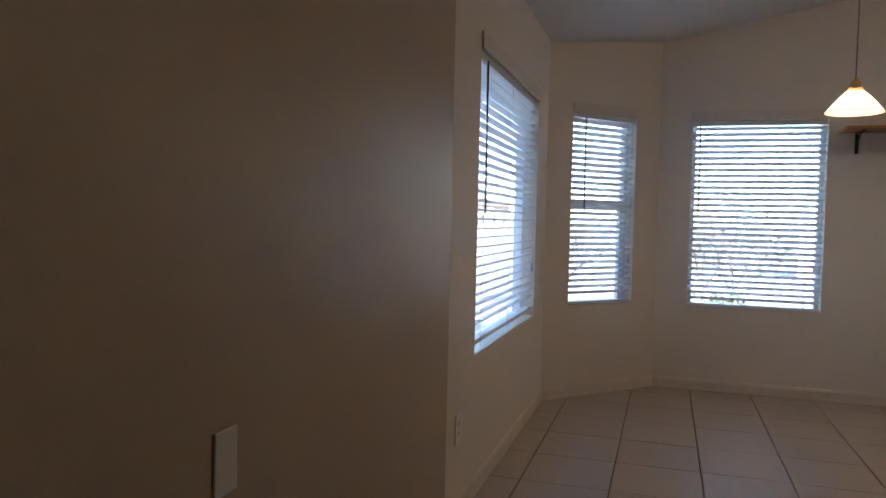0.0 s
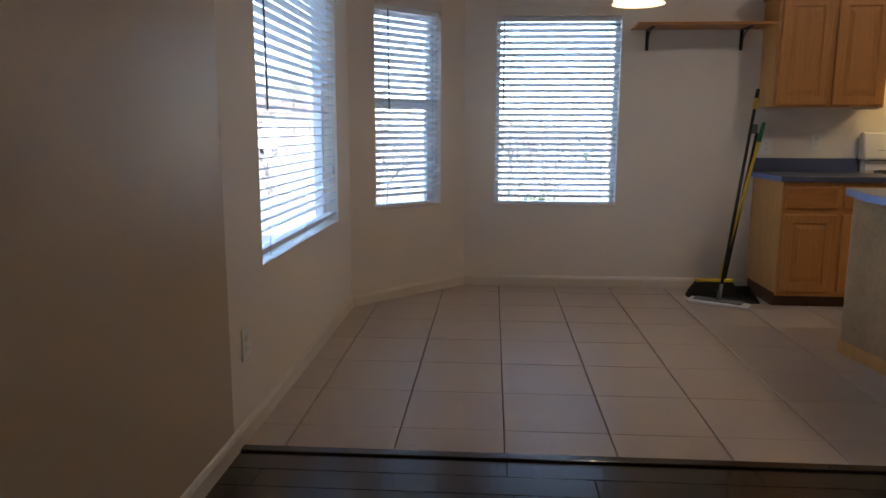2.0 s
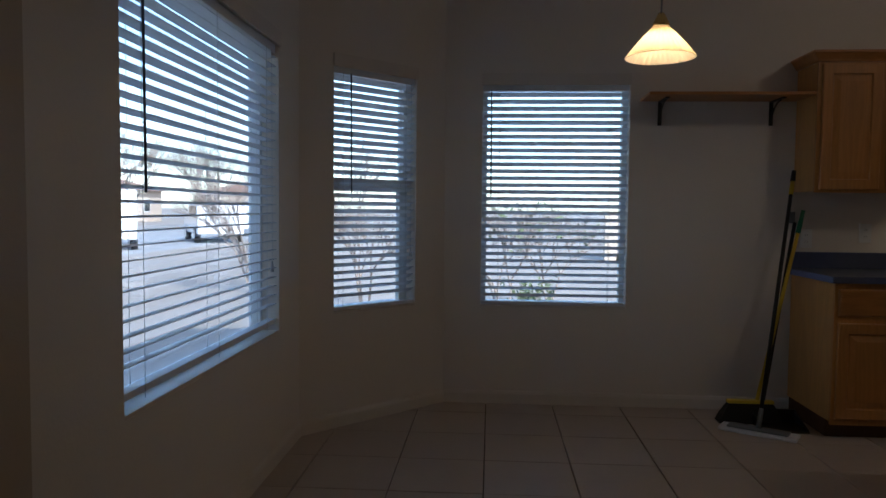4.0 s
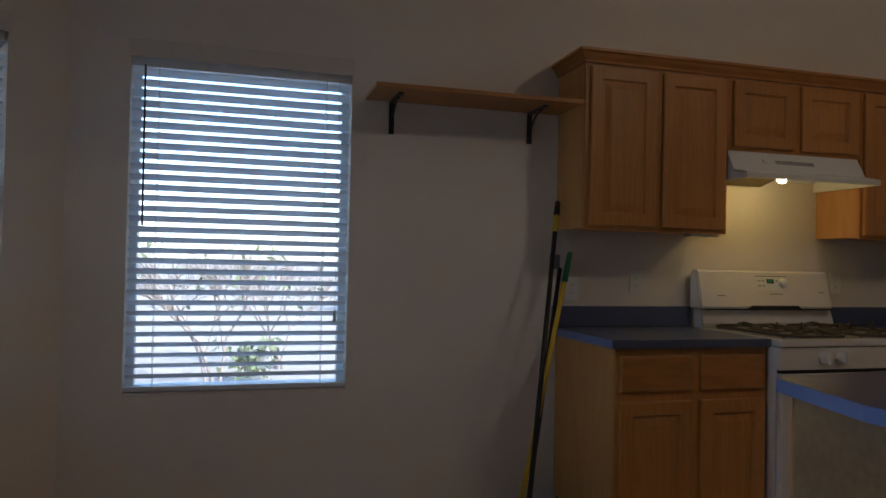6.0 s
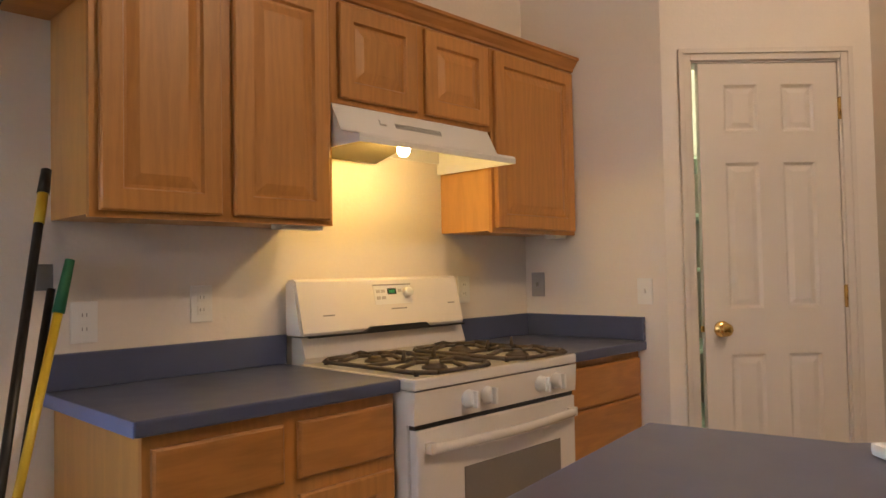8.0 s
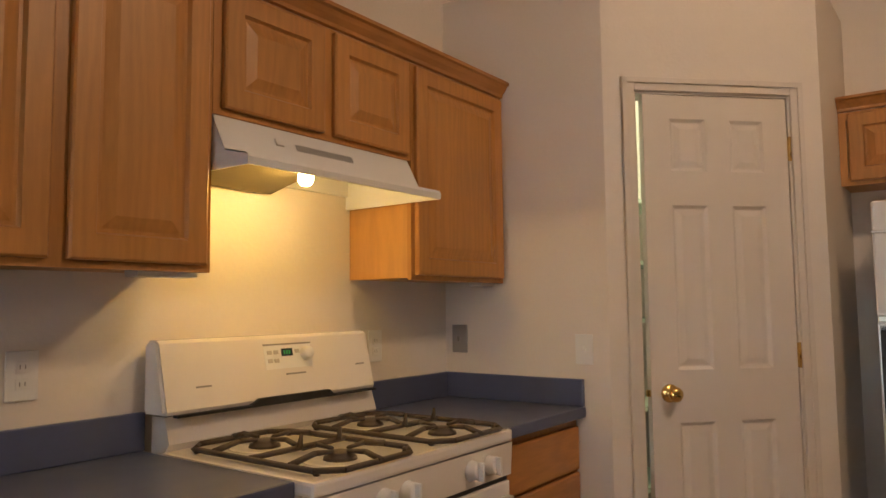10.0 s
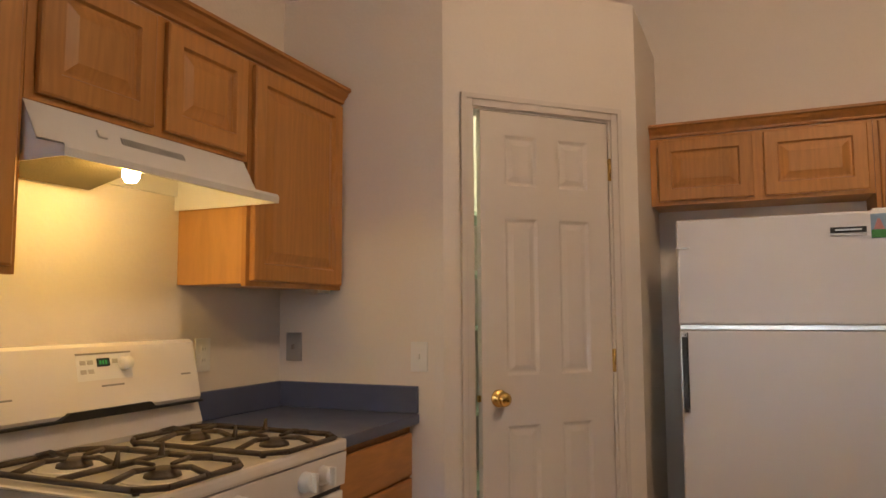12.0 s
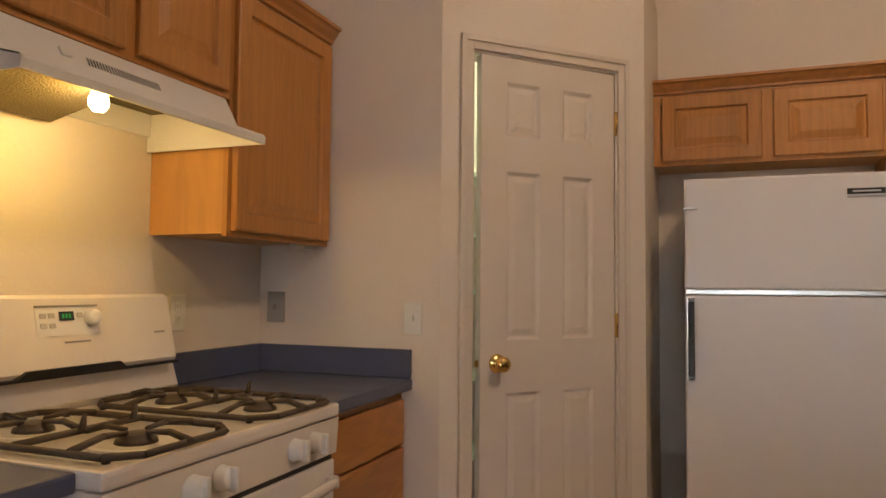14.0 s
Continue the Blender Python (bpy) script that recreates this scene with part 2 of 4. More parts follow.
def part(name, bm, material, parent=None, label=""):
    """Link a bmesh given in world places as one mesh, under its thing or part."""
    bmesh.ops.recalc_face_normals(bm, faces=bm.faces)
    root = parent
    while root is not None and root.parent is not None:
        root = root.parent
    if root is not None:
        bmesh.ops.transform(bm, matrix=root.matrix_basis.inverted(), verts=bm.verts)
    me = bpy.data.meshes.new(name)
    bm.to_mesh(me)
    bm.free()
    me.materials.append(material)
    ob = new(name, me)
    ob.parent = parent
    if label:
        ob["label"] = label
    return ob


def solo(name, bm, material, label, category, group="", kind=""):
    """A thing that is one mesh, with its origin at its base."""
    vs = [v.co for v in bm.verts]
    base = Vector((sum(v.x for v in vs) / len(vs), sum(v.y for v in vs) / len(vs), min(v.z for v in vs)))
    bmesh.ops.translate(bm, vec=-base, verts=bm.verts)
    ob = part(name, bm, material)
    ob.location = base
    return tagged(ob, label, category, group, kind)


def facing(at, u):
    """Local frame for a wall: x along it, y into it, z up."""
    u = Vector((u[0], u[1], 0)).normalized()
    d = Vector((0, 0, 1)).cross(u)
    m = Matrix((u, d, (0, 0, 1))).transposed().to_4x4()
    m.translation = at
    return m


def struct(name, bm, material, label):
    return tagged(part(name, bm, material), label, "", "", "structure")


# ---- the plan ----
XW, YN, XE, YS, XP, YT = -0.415, 5.775, 6.0, -2.6, 4.65, 2.742
BAY0, BAY1 = (XW, 4.976), (0.327, YN)
PD0, PD1 = (XP, 5.035), (5.282, 4.405)
PT = 2.59


def ceil_z(x):
    return 2.52 + 0.19 * (min(x, 3.6) - XW)


def wall(name, p0, p1, material, label, holes=(), top=None, thick=0.15, cuts=(), z0=-0.1, ext=0.0):
    m = facing((p0[0], p0[1], 0), (p1[0] - p0[0], p1[1] - p0[1]))
    length = math.hypot(p1[0] - p0[0], p1[1] - p0[1])
    us = sorted({0.0, length + ext, *cuts, *(h[0] for h in holes), *(h[1] for h in holes)})
    bm = bmesh.new()
    for a, b in zip(us, us[1:]):
        mid = (a + b) / 2
        zs = [z0]
        for h in sorted((h for h in holes if h[0] < mid < h[1]), key=lambda h: h[2]):
            zs += [h[2], h[3]]
        tops = [top if top else ceil_z((m @ Vector((u, 0, 0))).x) + 0.02 for u in (a, b)]
        zs.append(None)
        for lo, hi in zip(zs[::2], zs[1::2]):
            vs = [bm.verts.new(m @ Vector((u, d, (lo if k == 0 else (tops[i] if hi is None else hi))))) for i, u in enumerate((a, b)) for d in (0, thick) for k in (0, 1)]
            for f in ((0, 1, 3, 2), (4, 6, 7, 5), (0, 4, 5, 1), (2, 3, 7, 6), (0, 2, 6, 4), (1, 5, 7, 3)):
                bm.faces.new([vs[i] for i in f])
    return struct(name, bm, material, label)


def window(name, p0, p1, u0, u1, z0, z1, tilt, rail=False, label="", wand=0.1, drop=0.62, lift=0.0):
    """A framed pane in its recess, with a lowered slatted blind in front."""
    m = facing((p0[0], p0[1], 0), (p1[0] - p0[0], p1[1] - p0[1]))
    at = m @ Vector(((u0 + u1) / 2, 0.1, z0))
    w = tagged(new(name), label, "window", "", "structure")
    w.matrix_basis = Matrix.Translation(at) @ m.to_3x3().to_4x4()

    def P(n, bm, mt, parent=w, lab=""):
        bmesh.ops.transform(bm, matrix=m, verts=bm.verts)
        return part(n, bm, mt, parent, lab)
    f = 0.032
    bm = bmesh.new()
    box(bm, u0, u1, 0.085, 0.145, z0, z0 + f)
    box(bm, u0, u1, 0.085, 0.145, z1 - f, z1)
    box(bm, u0, u0 + f, 0.085, 0.145, z0 + f, z1 - f)
    box(bm, u1 - f, u1, 0.085, 0.145, z0 + f, z1 - f)
    if rail:
        zm = (z0 + z1) / 2 + 0.03
        box(bm, u0 + f, u1 - f, 0.082, 0.13, zm - 0.03, zm + 0.03)
        box(bm, u0 + f, u0 + f + 0.03, 0.086, 0.12, z0 + f, zm - 0.03)
        box(bm, u1 - f - 0.03, u1 - f, 0.086, 0.12, z0 + f, zm - 0.03)
    P("window_frame", bm, VINYL)
    pane = P("pane", B(u0 + f, u1 - f, 0.128, 0.132, z0 + f, z1 - f), GLASS)
    pane.visible_shadow = False
    P("window_sill", B(u0, u1, 0.002, 0.084, z0 - 0.001, z0 + 0.012, bevel=0.003), TRIM)
    # the blind
    bl = thing("window_blind", tuple(m @ Vector(((u0 + u1) / 2, 0.035, z0 + 0.012))), "white two-inch slatted blind lowered over the window, slats open", "blind", "window blinds")
    bl.matrix_basis = Matrix.Translation(bl.location) @ m.to_3x3().to_4x4()
    g = 0.003
    P("headrail", B(u0 + g, u1 - g, 0.015, 0.06, z1 - 0.045, z1 - 0.002, bevel=0.002), SLAT, bl)
    P("valance", B(u0 - 0.006, u1 + 0.006, -0.014, -0.002, z1 - 0.012, z1 + 0.062, bevel=0.003), TRIM, bl, "flat cream valance strip above the slats")
    n = int((z1 - z0 - lift - 0.09) / 0.0445)
    first = None
    for i in range(n):
        z = z1 - 0.065 - i * 0.0445
        if first is None:
            sb = bmesh.new()
            L = (u1 - u0) / 2 - g
            rows = [(-0.025, 0.0), (-0.009, 0.0026), (0.009, 0.0026), (0.025, 0.0)]
            vs = [[sb.verts.new((s, y, h - e)) for y, h in rows] for e in (0, 0.0028) for s in (-L, L)]
            for k in range(3):
                sb.faces.new((vs[0][k], vs[1][k], vs[1][k + 1], vs[0][k + 1]))
                sb.faces.new((vs[2][k], vs[2][k + 1], vs[3][k + 1], vs[3][k]))
            for a, b in ((0, 2), (1, 3)):
                for k in range(3):
                    sb.faces.new((vs[a][k], vs[b][k], vs[b][k + 1], vs[a][k + 1]))
            for k in (0, 3):
                sb.faces.new((vs[0][k], vs[1][k], vs[3][k], vs[2][k]))
            bmesh.ops.recalc_face_normals(sb, faces=sb.faces)
            first = bpy.data.meshes.new("slat")
            sb.to_mesh(first)
            sb.free()
            first.materials.append(SLAT)
        s = new("slat", first)
        s.parent = bl
        s.matrix_basis = bl.matrix_basis.inverted() @ m @ pose((u0 + u1) / 2, 0.036, z, -tilt + random.uniform(-1.5, 1.5), random.uniform(-0.12, 0.12), 0)
    P("bottom_rail", B(u0 + g, u1 - g, 0.014, 0.058, z0 + lift + 0.016, z0 + lift + 0.036, bevel=0.003), SLAT, bl)
    for k in ((0.12, 0.88) if u1 - u0 < 1.2 else (0.1, 0.5, 0.9)):
        u = u0 + (u1 - u0) * k
        bm = bmesh.new()
        for d in (0.012, 0.06):
            rod(bm, (u, d, z0 + 0.03), (u, d, z1 - 0.04), 0.0012, seg=5)
        P("ladder_cord", bm, CORD, bl)
    u = u0 + (u1 - u0) * wand
    P("tilt_wand", rod(bmesh.new(), (u, 0.006, z1 - 0.04), (u + 0.004, 0.004, z1 - drop), 0.0045, seg=8), WAND, bl, "thin dark tilt wand")
    u = u1 - (u1 - u0) * 0.06
    bm = bmesh.new()
    rod(bm, (u, 0.006, z1 - 0.04), (u, 0.006, z0 + 0.36), 0.0012, seg=5)
    rod(bm, (u, 0.006, z0 + 0.31), (u, 0.006, z0 + 0.36), 0.009, 0.004, seg=8)
    P("pull_cord", bm, CORD, bl)
    return w


# ---- shell ----
W1 = (5.692, 7.205, 0.64, 2.05)
W2 = (0.227, 0.842, 0.655, 2.066)
W3 = (0.238, 1.168, 0.63, 2.065)
YC = 2.675
wall("wall_west_living", (XW, YS), (XW, YC), TAUPE, "tan satin painted living room wall")
wall("wall_west", (XW, YC), BAY0, WALL, "cream painted wall with a large window", [(W1[0] - (YC - YS), W1[1] - (YC - YS), W1[2], W1[3])], ext=0.05)
wall("wall_bay", BAY0, BAY1, WALL, "cream painted slanted bay wall with a narrow window", [W2], ext=0.05)
wall("wall_north", BAY1, (6.2, YN), WALL, "cream painted kitchen wall with a window", [W3], cuts=(3.6 - BAY1[0],))
wall("wall_pantry_side", (XP, YN), PD0, WALL, "cream painted pantry side wall", top=PT, thick=0.1)
DL = math.hypot(PD1[0] - PD0[0], PD1[1] - PD0[1])
D0, D1, DH = 0.116, 0.760, 2.095
wall("wall_pantry_front", PD0, PD1, WALL, "cream painted slanted wall round the pantry door", [(D0, D1, -0.1, DH)], top=PT, thick=0.1)
wall("wall_alcove", PD1, (XE, PD1[1]), WALL, "cream painted side wall of the refrigerator alcove", top=PT, thick=0.1)
wall("wall_east", (XE, YN + 0.1), (XE, YS), WALL, "cream painted east wall")
wall("wall_south", (XE, YS), (XW, YS), TAUPE, "tan painted wall behind the start of the walk", cuts=(XE - 3.6,))
bm = bmesh.new()
prism(bm, [(XP + 0.0, YN), PD0, PD1, (XE, PD1[1]), (XE, YN)], PT - 0.002, PT + 0.03)
struct("trim_pantry_top", bm, WALL, "cream plant ledge over the pantry")
bm = bmesh.new()
for a, b in ((-0.85, 3.6), (3.6, 6.35)):
    za, zb = 2.52 + 0.19 * (min(a, 3.6) - XW), 2.52 + 0.19 * (min(b, 3.6) - XW)
    vs = [bm.verts.new(v) for v in ((a, YS - 0.4, za), (b, YS - 0.4, zb), (b, YN + 0.55, zb), (a, YN + 0.55, za), (a, YS - 0.4, za + 0.2), (b, YS - 0.4, zb + 0.2), (b, YN + 0.55, zb + 0.2), (a, YN + 0.55, za + 0.2))]
    for f in ((0, 1, 2, 3), (4, 7, 6, 5), (0, 4, 5, 1), (2, 6, 7, 3), (0, 3, 7, 4), (1, 5, 6, 2)):
        bm.faces.new([vs[i] for i in f])
struct("ceiling", bm, CEIL, "white textured vaulted ceiling")

window("window_1", (XW, YS), (XW, YC), *W1, 7, label="large white vinyl window looking onto the street", wand=0.1, drop=0.75, lift=0.035)
window("window_2", BAY0, BAY1, *W2, 28, rail=True, label="narrow white single-hung bay window", wand=0.2, drop=0.72)
window("window_3", BAY1, (6.2, YN), *W3, 26, label="white vinyl window looking onto shrubs", wand=0.06, drop=0.72)


def baseboard(p0, p1, a=0.0, b=None):
    m = facing((p0[0], p0[1], 0), (p1[0] - p0[0], p1[1] - p0[1]))
    L = math.hypot(p1[0] - p0[0], p1[1] - p0[1]) if b is None else b
    bm = bmesh.new()
    prof = [(0, 0), (-0.014, 0), (-0.014, 0.062), (-0.008, 0.078), (0, 0.084)]
    r = [[bm.verts.new(m @ Vector((u, d, z))) for d, z in prof] for u in (a, L)]
    for i in range(4):
        bm.faces.new((r[0][i], r[1][i], r[1][i + 1], r[0][i + 1]))
    bm.faces.new(r[0][::-1])
    bm.faces.new(r[1])
    struct("baseboard", bm, TRIM, "cream painted wooden baseboard")


baseboard((XW, YS), BAY0)
baseboard(BAY0, BAY1)
baseboard(BAY1, (2.52, YN))
baseboard(PD0, PD1, 0.0, 0.069)
baseboard(PD0, PD1, 0.807, DL)
baseboard((XE, PD1[1] - 0.8), (XE, YS))
baseboard((XE, YS), (XW, YS))


# ---- pantry door, casing and inside ----
MD = facing((PD0[0], PD0[1], 0), (PD1[0] - PD0[0], PD1[1] - PD0[1]))


def in_frame(bm, m):
    bmesh.ops.transform(bm, matrix=m, verts=bm.verts)
    return bm


CW = 0.046
bm = bmesh.new()
for a, b, z0, z1 in ((D0 - CW, D0 + 0.004, 0, DH + CW), (D1 - 0.004, D1 + CW, 0, DH + CW), (D0 + 0.004, D1 - 0.004, DH - 0.004, DH + CW)):
    box(bm, a, b, -0.012, -0.001, z0, z1, bevel=0.003)
    if b - a < 0.1:
        o = a if a < 0.4 else b - 0.022
        box(bm, o, o + 0.022, -0.019, -0.012, z0, z1, bevel=0.003)
    else:
        box(bm, D0 - CW, D1 + CW, -0.019, -0.012, DH + CW - 0.022, DH + CW + 0.0005, bevel=0.003)
struct("trim_door_casing", in_frame(bm, MD), TRIM, "moulded cream door casing")
bm = bmesh.new()
for a, b in ((D0 + 0.001, D0 + 0.012), (D1 - 0.012, D1 - 0.001)):
    box(bm, a, b, 0.0, 0.1, 0, DH - 0.012)
box(bm, D0 + 0.001, D1 - 0.001, 0.0, 0.1, DH - 0.012, DH - 0.001)
struct("trim_door_jamb", in_frame(bm, MD), TRIM, "cream door jamb")

DW, DT = D1 - D0 - 0.052, 0.035
hinge = MD @ Vector((D1 - 0.016, 0.004, 0))
OPEN = 1.2
MDL = Matrix.Translation(hinge) @ pose(0, 0, 0, 0, 0, OPEN) @ MD.to_3x3().to_4x4() @ Matrix.Translation((-DW, 0, 0.012))
door = tagged(new("door_1"), "cream six-panel pantry door standing slightly ajar", "door", "", "structure")
door.matrix_basis = MDL
HT = DH - 0.03


def rings(bm, x0, x1, z0, z1, steps, m=None):
    """Nested rectangles (inset, depth) joined into moulded relief, closed in the middle."""
    prev = None
    for ins, d in steps:
        r = [bm.verts.new((x, d, z)) for x, z in ((x0 + ins, z0 + ins), (x1 - ins, z0 + ins), (x1 - ins, z1 - ins), (x0 + ins, z1 - ins))]
        if m is not None:
            for v in r:
                v.co = m @ v.co
        if prev:
            for i in range(4):
                bm.faces.new((prev[i], prev[(i + 1) % 4], r[(i + 1) % 4], r[i]))
        prev = r
    bm.faces.new(prev)


cols = ((0.105, 0.250), (0.350, 0.490))
lv = ((0.16, 0.845), (1.035, 1.645), (1.775, 1.975))
bm = bmesh.new()
xs, zs = [0, cols[0][0], cols[0][1], cols[1][0], cols[1][1], DW], [0, *[z for p in lv for z in p], HT]
for i, (a, b) in enumerate(zip(xs, xs[1:])):
    if i % 2 == 0:
        box(bm, a, b, 0, DT, 0, HT)
    else:
        for j, (c, d) in enumerate(zip(zs, zs[1:])):
            if j % 2 == 0:
                box(bm, a, b, 0, DT, c, d)
            else:
                rings(bm, a, b, c, d, [(0, 0), (0.012, 0.009), (0.018, 0.009), (0.038, 0.002)])
                rings(bm, a, b, c, d, [(0, DT), (0.012, DT - 0.009), (0.038, DT - 0.003)])
part("door_leaf", in_frame(bm, MDL), DOORW, door)
kn = part("door_knob", lathe([(0.0, 0.062), (0.017, 0.061), (0.026, 0.052), (0.028, 0.042), (0.022, 0.032), (0.011, 0.026), (0.010, 0.012), (0.016, 0.008), (0.032, 0.006), (0.034, 0.0)], MDL @ pose(0.07, 0, 0.952, 90)), BRASS, door, "polished brass knob")
part("latch", in_frame(B(-0.012, 0.001, 0.010, 0.024, 0.94, 0.965, bevel=0.002), MDL), BRASS, door, "brass latch bolt")
for z in (0.2, 1.08, 1.87):
    bm = B(DW + 0.001, DW + 0.014, -0.004, 0.001, z - 0.045, z + 0.045)
    rod(bm, (DW + 0.006, -0.007, z - 0.047), (DW + 0.006, -0.007, z + 0.047), 0.006)
    part("hinge", in_frame(bm, MDL), BRASS, door, "brass butt hinge")
for z in (0.42, 0.80, 1.22, 1.50, 1.80):
    bm = bmesh.new()
    prism(bm, [(XP + 0.104, 5.72), (XP + 0.104, 5.17), (5.02, 5.25), (XE - 0.02, 5.25), (XE - 0.02, 5.72)], z - 0.02, z)
    solo("pantry_shelf", bm, SHELFG, "pale green painted pantry shelf board", "shelf", "pantry shelves")
lamp("pantry_light", (5.45, 5.0, 2.45), 0.9, 0.05, (0.85, 1.0, 0.75))


# ---- kitchen cabinets ----
NORTH = Matrix.Translation((0, YN, 0))
EAST = facing((XE, 0, 0), (0, -1))
RAISED = [(0, 0.018), (0, 0.004), (0.005, 0), (0.056, 0), (0.062, 0.011), (0.070, 0.011), (0.100, 0.001)]


def relief(m, x0, x1, z0, z1, y, steps):
    bm = bmesh.new()
    rings(bm, x0, x1, z0, z1, [(i, y + d) for i, d in steps])
    back = [(0, y + steps[0][1]), (0.004, y + steps[0][1])]
    rings(bm, x0, x1, z0, z1, back)
    return in_frame(bm, m)


def upper(m, x0, x1, z0, z1, depth, doors, label, group="upper cabinets", name="upper_cabinet"):
    at = m @ Vector(((x0 + x1) / 2, -depth / 2, z0))
    c = thing(name, tuple(at), label, "cabinet", group)
    c.matrix_basis = Matrix.Translation(at) @ m.to_3x3().to_4x4()
    bm = box(bmesh.new(), x0, x1, -depth + 0.018, -0.001, z0 + 0.008, z1)
    part("body", in_frame(bm, m), SIDE, c, "pale oak veneer side panels")
    bm = bmesh.new()
    for a, b, e, f in ((x0, x0 + 0.03, z0, z1), (x1 - 0.03, x1, z0, z1), (x0 + 0.03, x1 - 0.03, z0, z0 + 0.035), (x0 + 0.03, x1 - 0.03, z1 - 0.04, z1)):
        box(bm, a, b, -depth, -depth + 0.018, e, f)
    if len(doors) > 1:
        mid = (doors[0][1] + doors[1][0]) / 2
        box(bm, mid - 0.03, mid + 0.03, -depth, -depth + 0.018, z0 + 0.035, z1 - 0.04)
    part("face_frame", in_frame(bm, m), OAK, c, "honey oak face frame")
    for a, b in doors:
        part("door", relief(m, a, b, z0 + 0.018, z1 - 0.012, -depth - 0.0195, RAISED), OAK, c, "raised-panel honey oak door")
    return c


def crown(m, x0, x1, depth, z, label, ends=(True, True)):
    """Crown moulding along the front of a run, returning along its open ends."""
    prof = [(0, 0), (-0.012, 0.003), (-0.014, 0.014), (-0.028, 0.030), (-0.036, 0.044), (-0.046, 0.049), (-0.046, 0.061), (0, 0.061)]
    bm = bmesh.new()
    def ring(fn):
        return [bm.verts.new(m @ Vector(fn(o, h))) for o, h in prof]
    rr = []
    if ends[0]:
        rr.append(ring(lambda o, h: (x0 + o, -0.001, z + h)))
    rr.append(ring(lambda o, h: (x0 + (o if ends[0] else 0), -depth + o, z + h)))
    rr.append(ring(lambda o, h: (x1 - (o if ends[1] else 0), -depth + o, z + h)))
    if ends[1]:
        rr.append(ring(lambda o, h: (x1 - o, -0.001, z + h)))
    n = len(prof)
    for a, b in zip(rr, rr[1:]):
        for i in range(n):
            bm.faces.new((a[i], a[(i + 1) % n], b[(i + 1) % n], b[i]))
    bm.faces.new(rr[0][::-1])
    bm.faces.new(rr[-1])
    return solo("crown_moulding", bm, OAKH, label, "moulding", "", "")


UZ0, UZ1, UD = 1.38, 2.135, 0.29
upper(NORTH, 2.515, 3.268, UZ0, UZ1, UD, [(2.537, 2.872), (2.912, 3.25)], "tall two-door honey oak wall cabinet beside the plank shelf")
upper(NORTH, 3.27, 4.063, 1.787, UZ1, UD, [(3.296, 3.647), (3.690, 4.040)], "short two-door honey oak wall cabinet above the range hood")
upper(NORTH, 4.065, 4.648, UZ0, UZ1, UD, [(4.082, 4.632)], "tall single-door honey oak wall cabinet against the pantry wall")
crown(NORTH, 2.515, 4.648, UD, UZ1 + 0.001, "honey oak crown moulding along the top of the wall cabinets", (True, False))
for a, b in ((3.10, 3.262), (4.55, 4.64)):
    solo("cabinet_light_strip", box(bmesh.new(), a, b, YN - 0.25, YN - 0.19, UZ0 - 0.012, UZ0 + 0.0075, bevel=0.003), WHITE, "slim white fitting under the wall cabinet", "light fitting")

# east run over the refrigerator: local x is -y
upper(EAST, -4.403, -3.475, 1.79, UZ1 - 0.022, 0.30, [(-4.365, -3.95), (-3.905, -3.495)], "short honey oak wall cabinet with two doors above the refrigerator", "east wall cabinets")
upper(EAST, -3.473, -2.95, UZ0, UZ1 - 0.022, 0.30, [(-3.455, -2.97)], "tall honey oak wall cabinet beside the refrigerator", "east wall cabinets")
crown(EAST, -4.403, -2.95, 0.30, UZ1 - 0.021, "honey oak crown moulding over the refrigerator cabinets", (False, True))


def base_cabinet(x0, x1, depth, drawers, doors, label):
    c = thing("base_cabinet", ((x0 + x1) / 2, YN - depth / 2, 0), label, "cabinet", "base cabinets")
    part("body", B(x0, x1, YN - depth + 0.018, YN - 0.001, 0.10, 0.874), SIDE, c, "pale oak veneer end panel")
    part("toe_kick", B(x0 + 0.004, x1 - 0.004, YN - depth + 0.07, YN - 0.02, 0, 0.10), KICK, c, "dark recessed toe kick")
    part("face_frame", B(x0, x1, YN - depth, YN - depth + 0.018, 0.085, 0.874), OAK, c, "honey oak face frame")
    for a, b, z0, z1 in drawers:
        part("drawer", relief(NORTH, a, b, z0, z1, -depth - 0.0195, [(0, 0.018), (0, 0.006), (0.006, 0.001), (0.014, 0)]), OAKH, c, "plain honey oak drawer front")
    for a, b, z0, z1 in doors:
        part("door", relief(NORTH, a, b, z0, z1, -depth - 0.0195, RAISED), OAK, c, "raised-panel honey oak door")
    return c


base_cabinet(2.522, 3.262, 0.58, [(2.540, 2.880, 0.695, 0.843), (2.925, 3.248, 0.695, 0.843)], [(2.540, 2.880, 0.12, 0.655), (2.925, 3.248, 0.12, 0.655)], "honey oak base cabinet with two drawers and two panelled doors")
base_cabinet(4.092, 4.646, 0.60, [(4.115, 4.632, 0.690, 0.845), (4.115, 4.632, 0.43, 0.680), (4.115, 4.632, 0.12, 0.42)], [], "honey oak drawer base beside the stove")


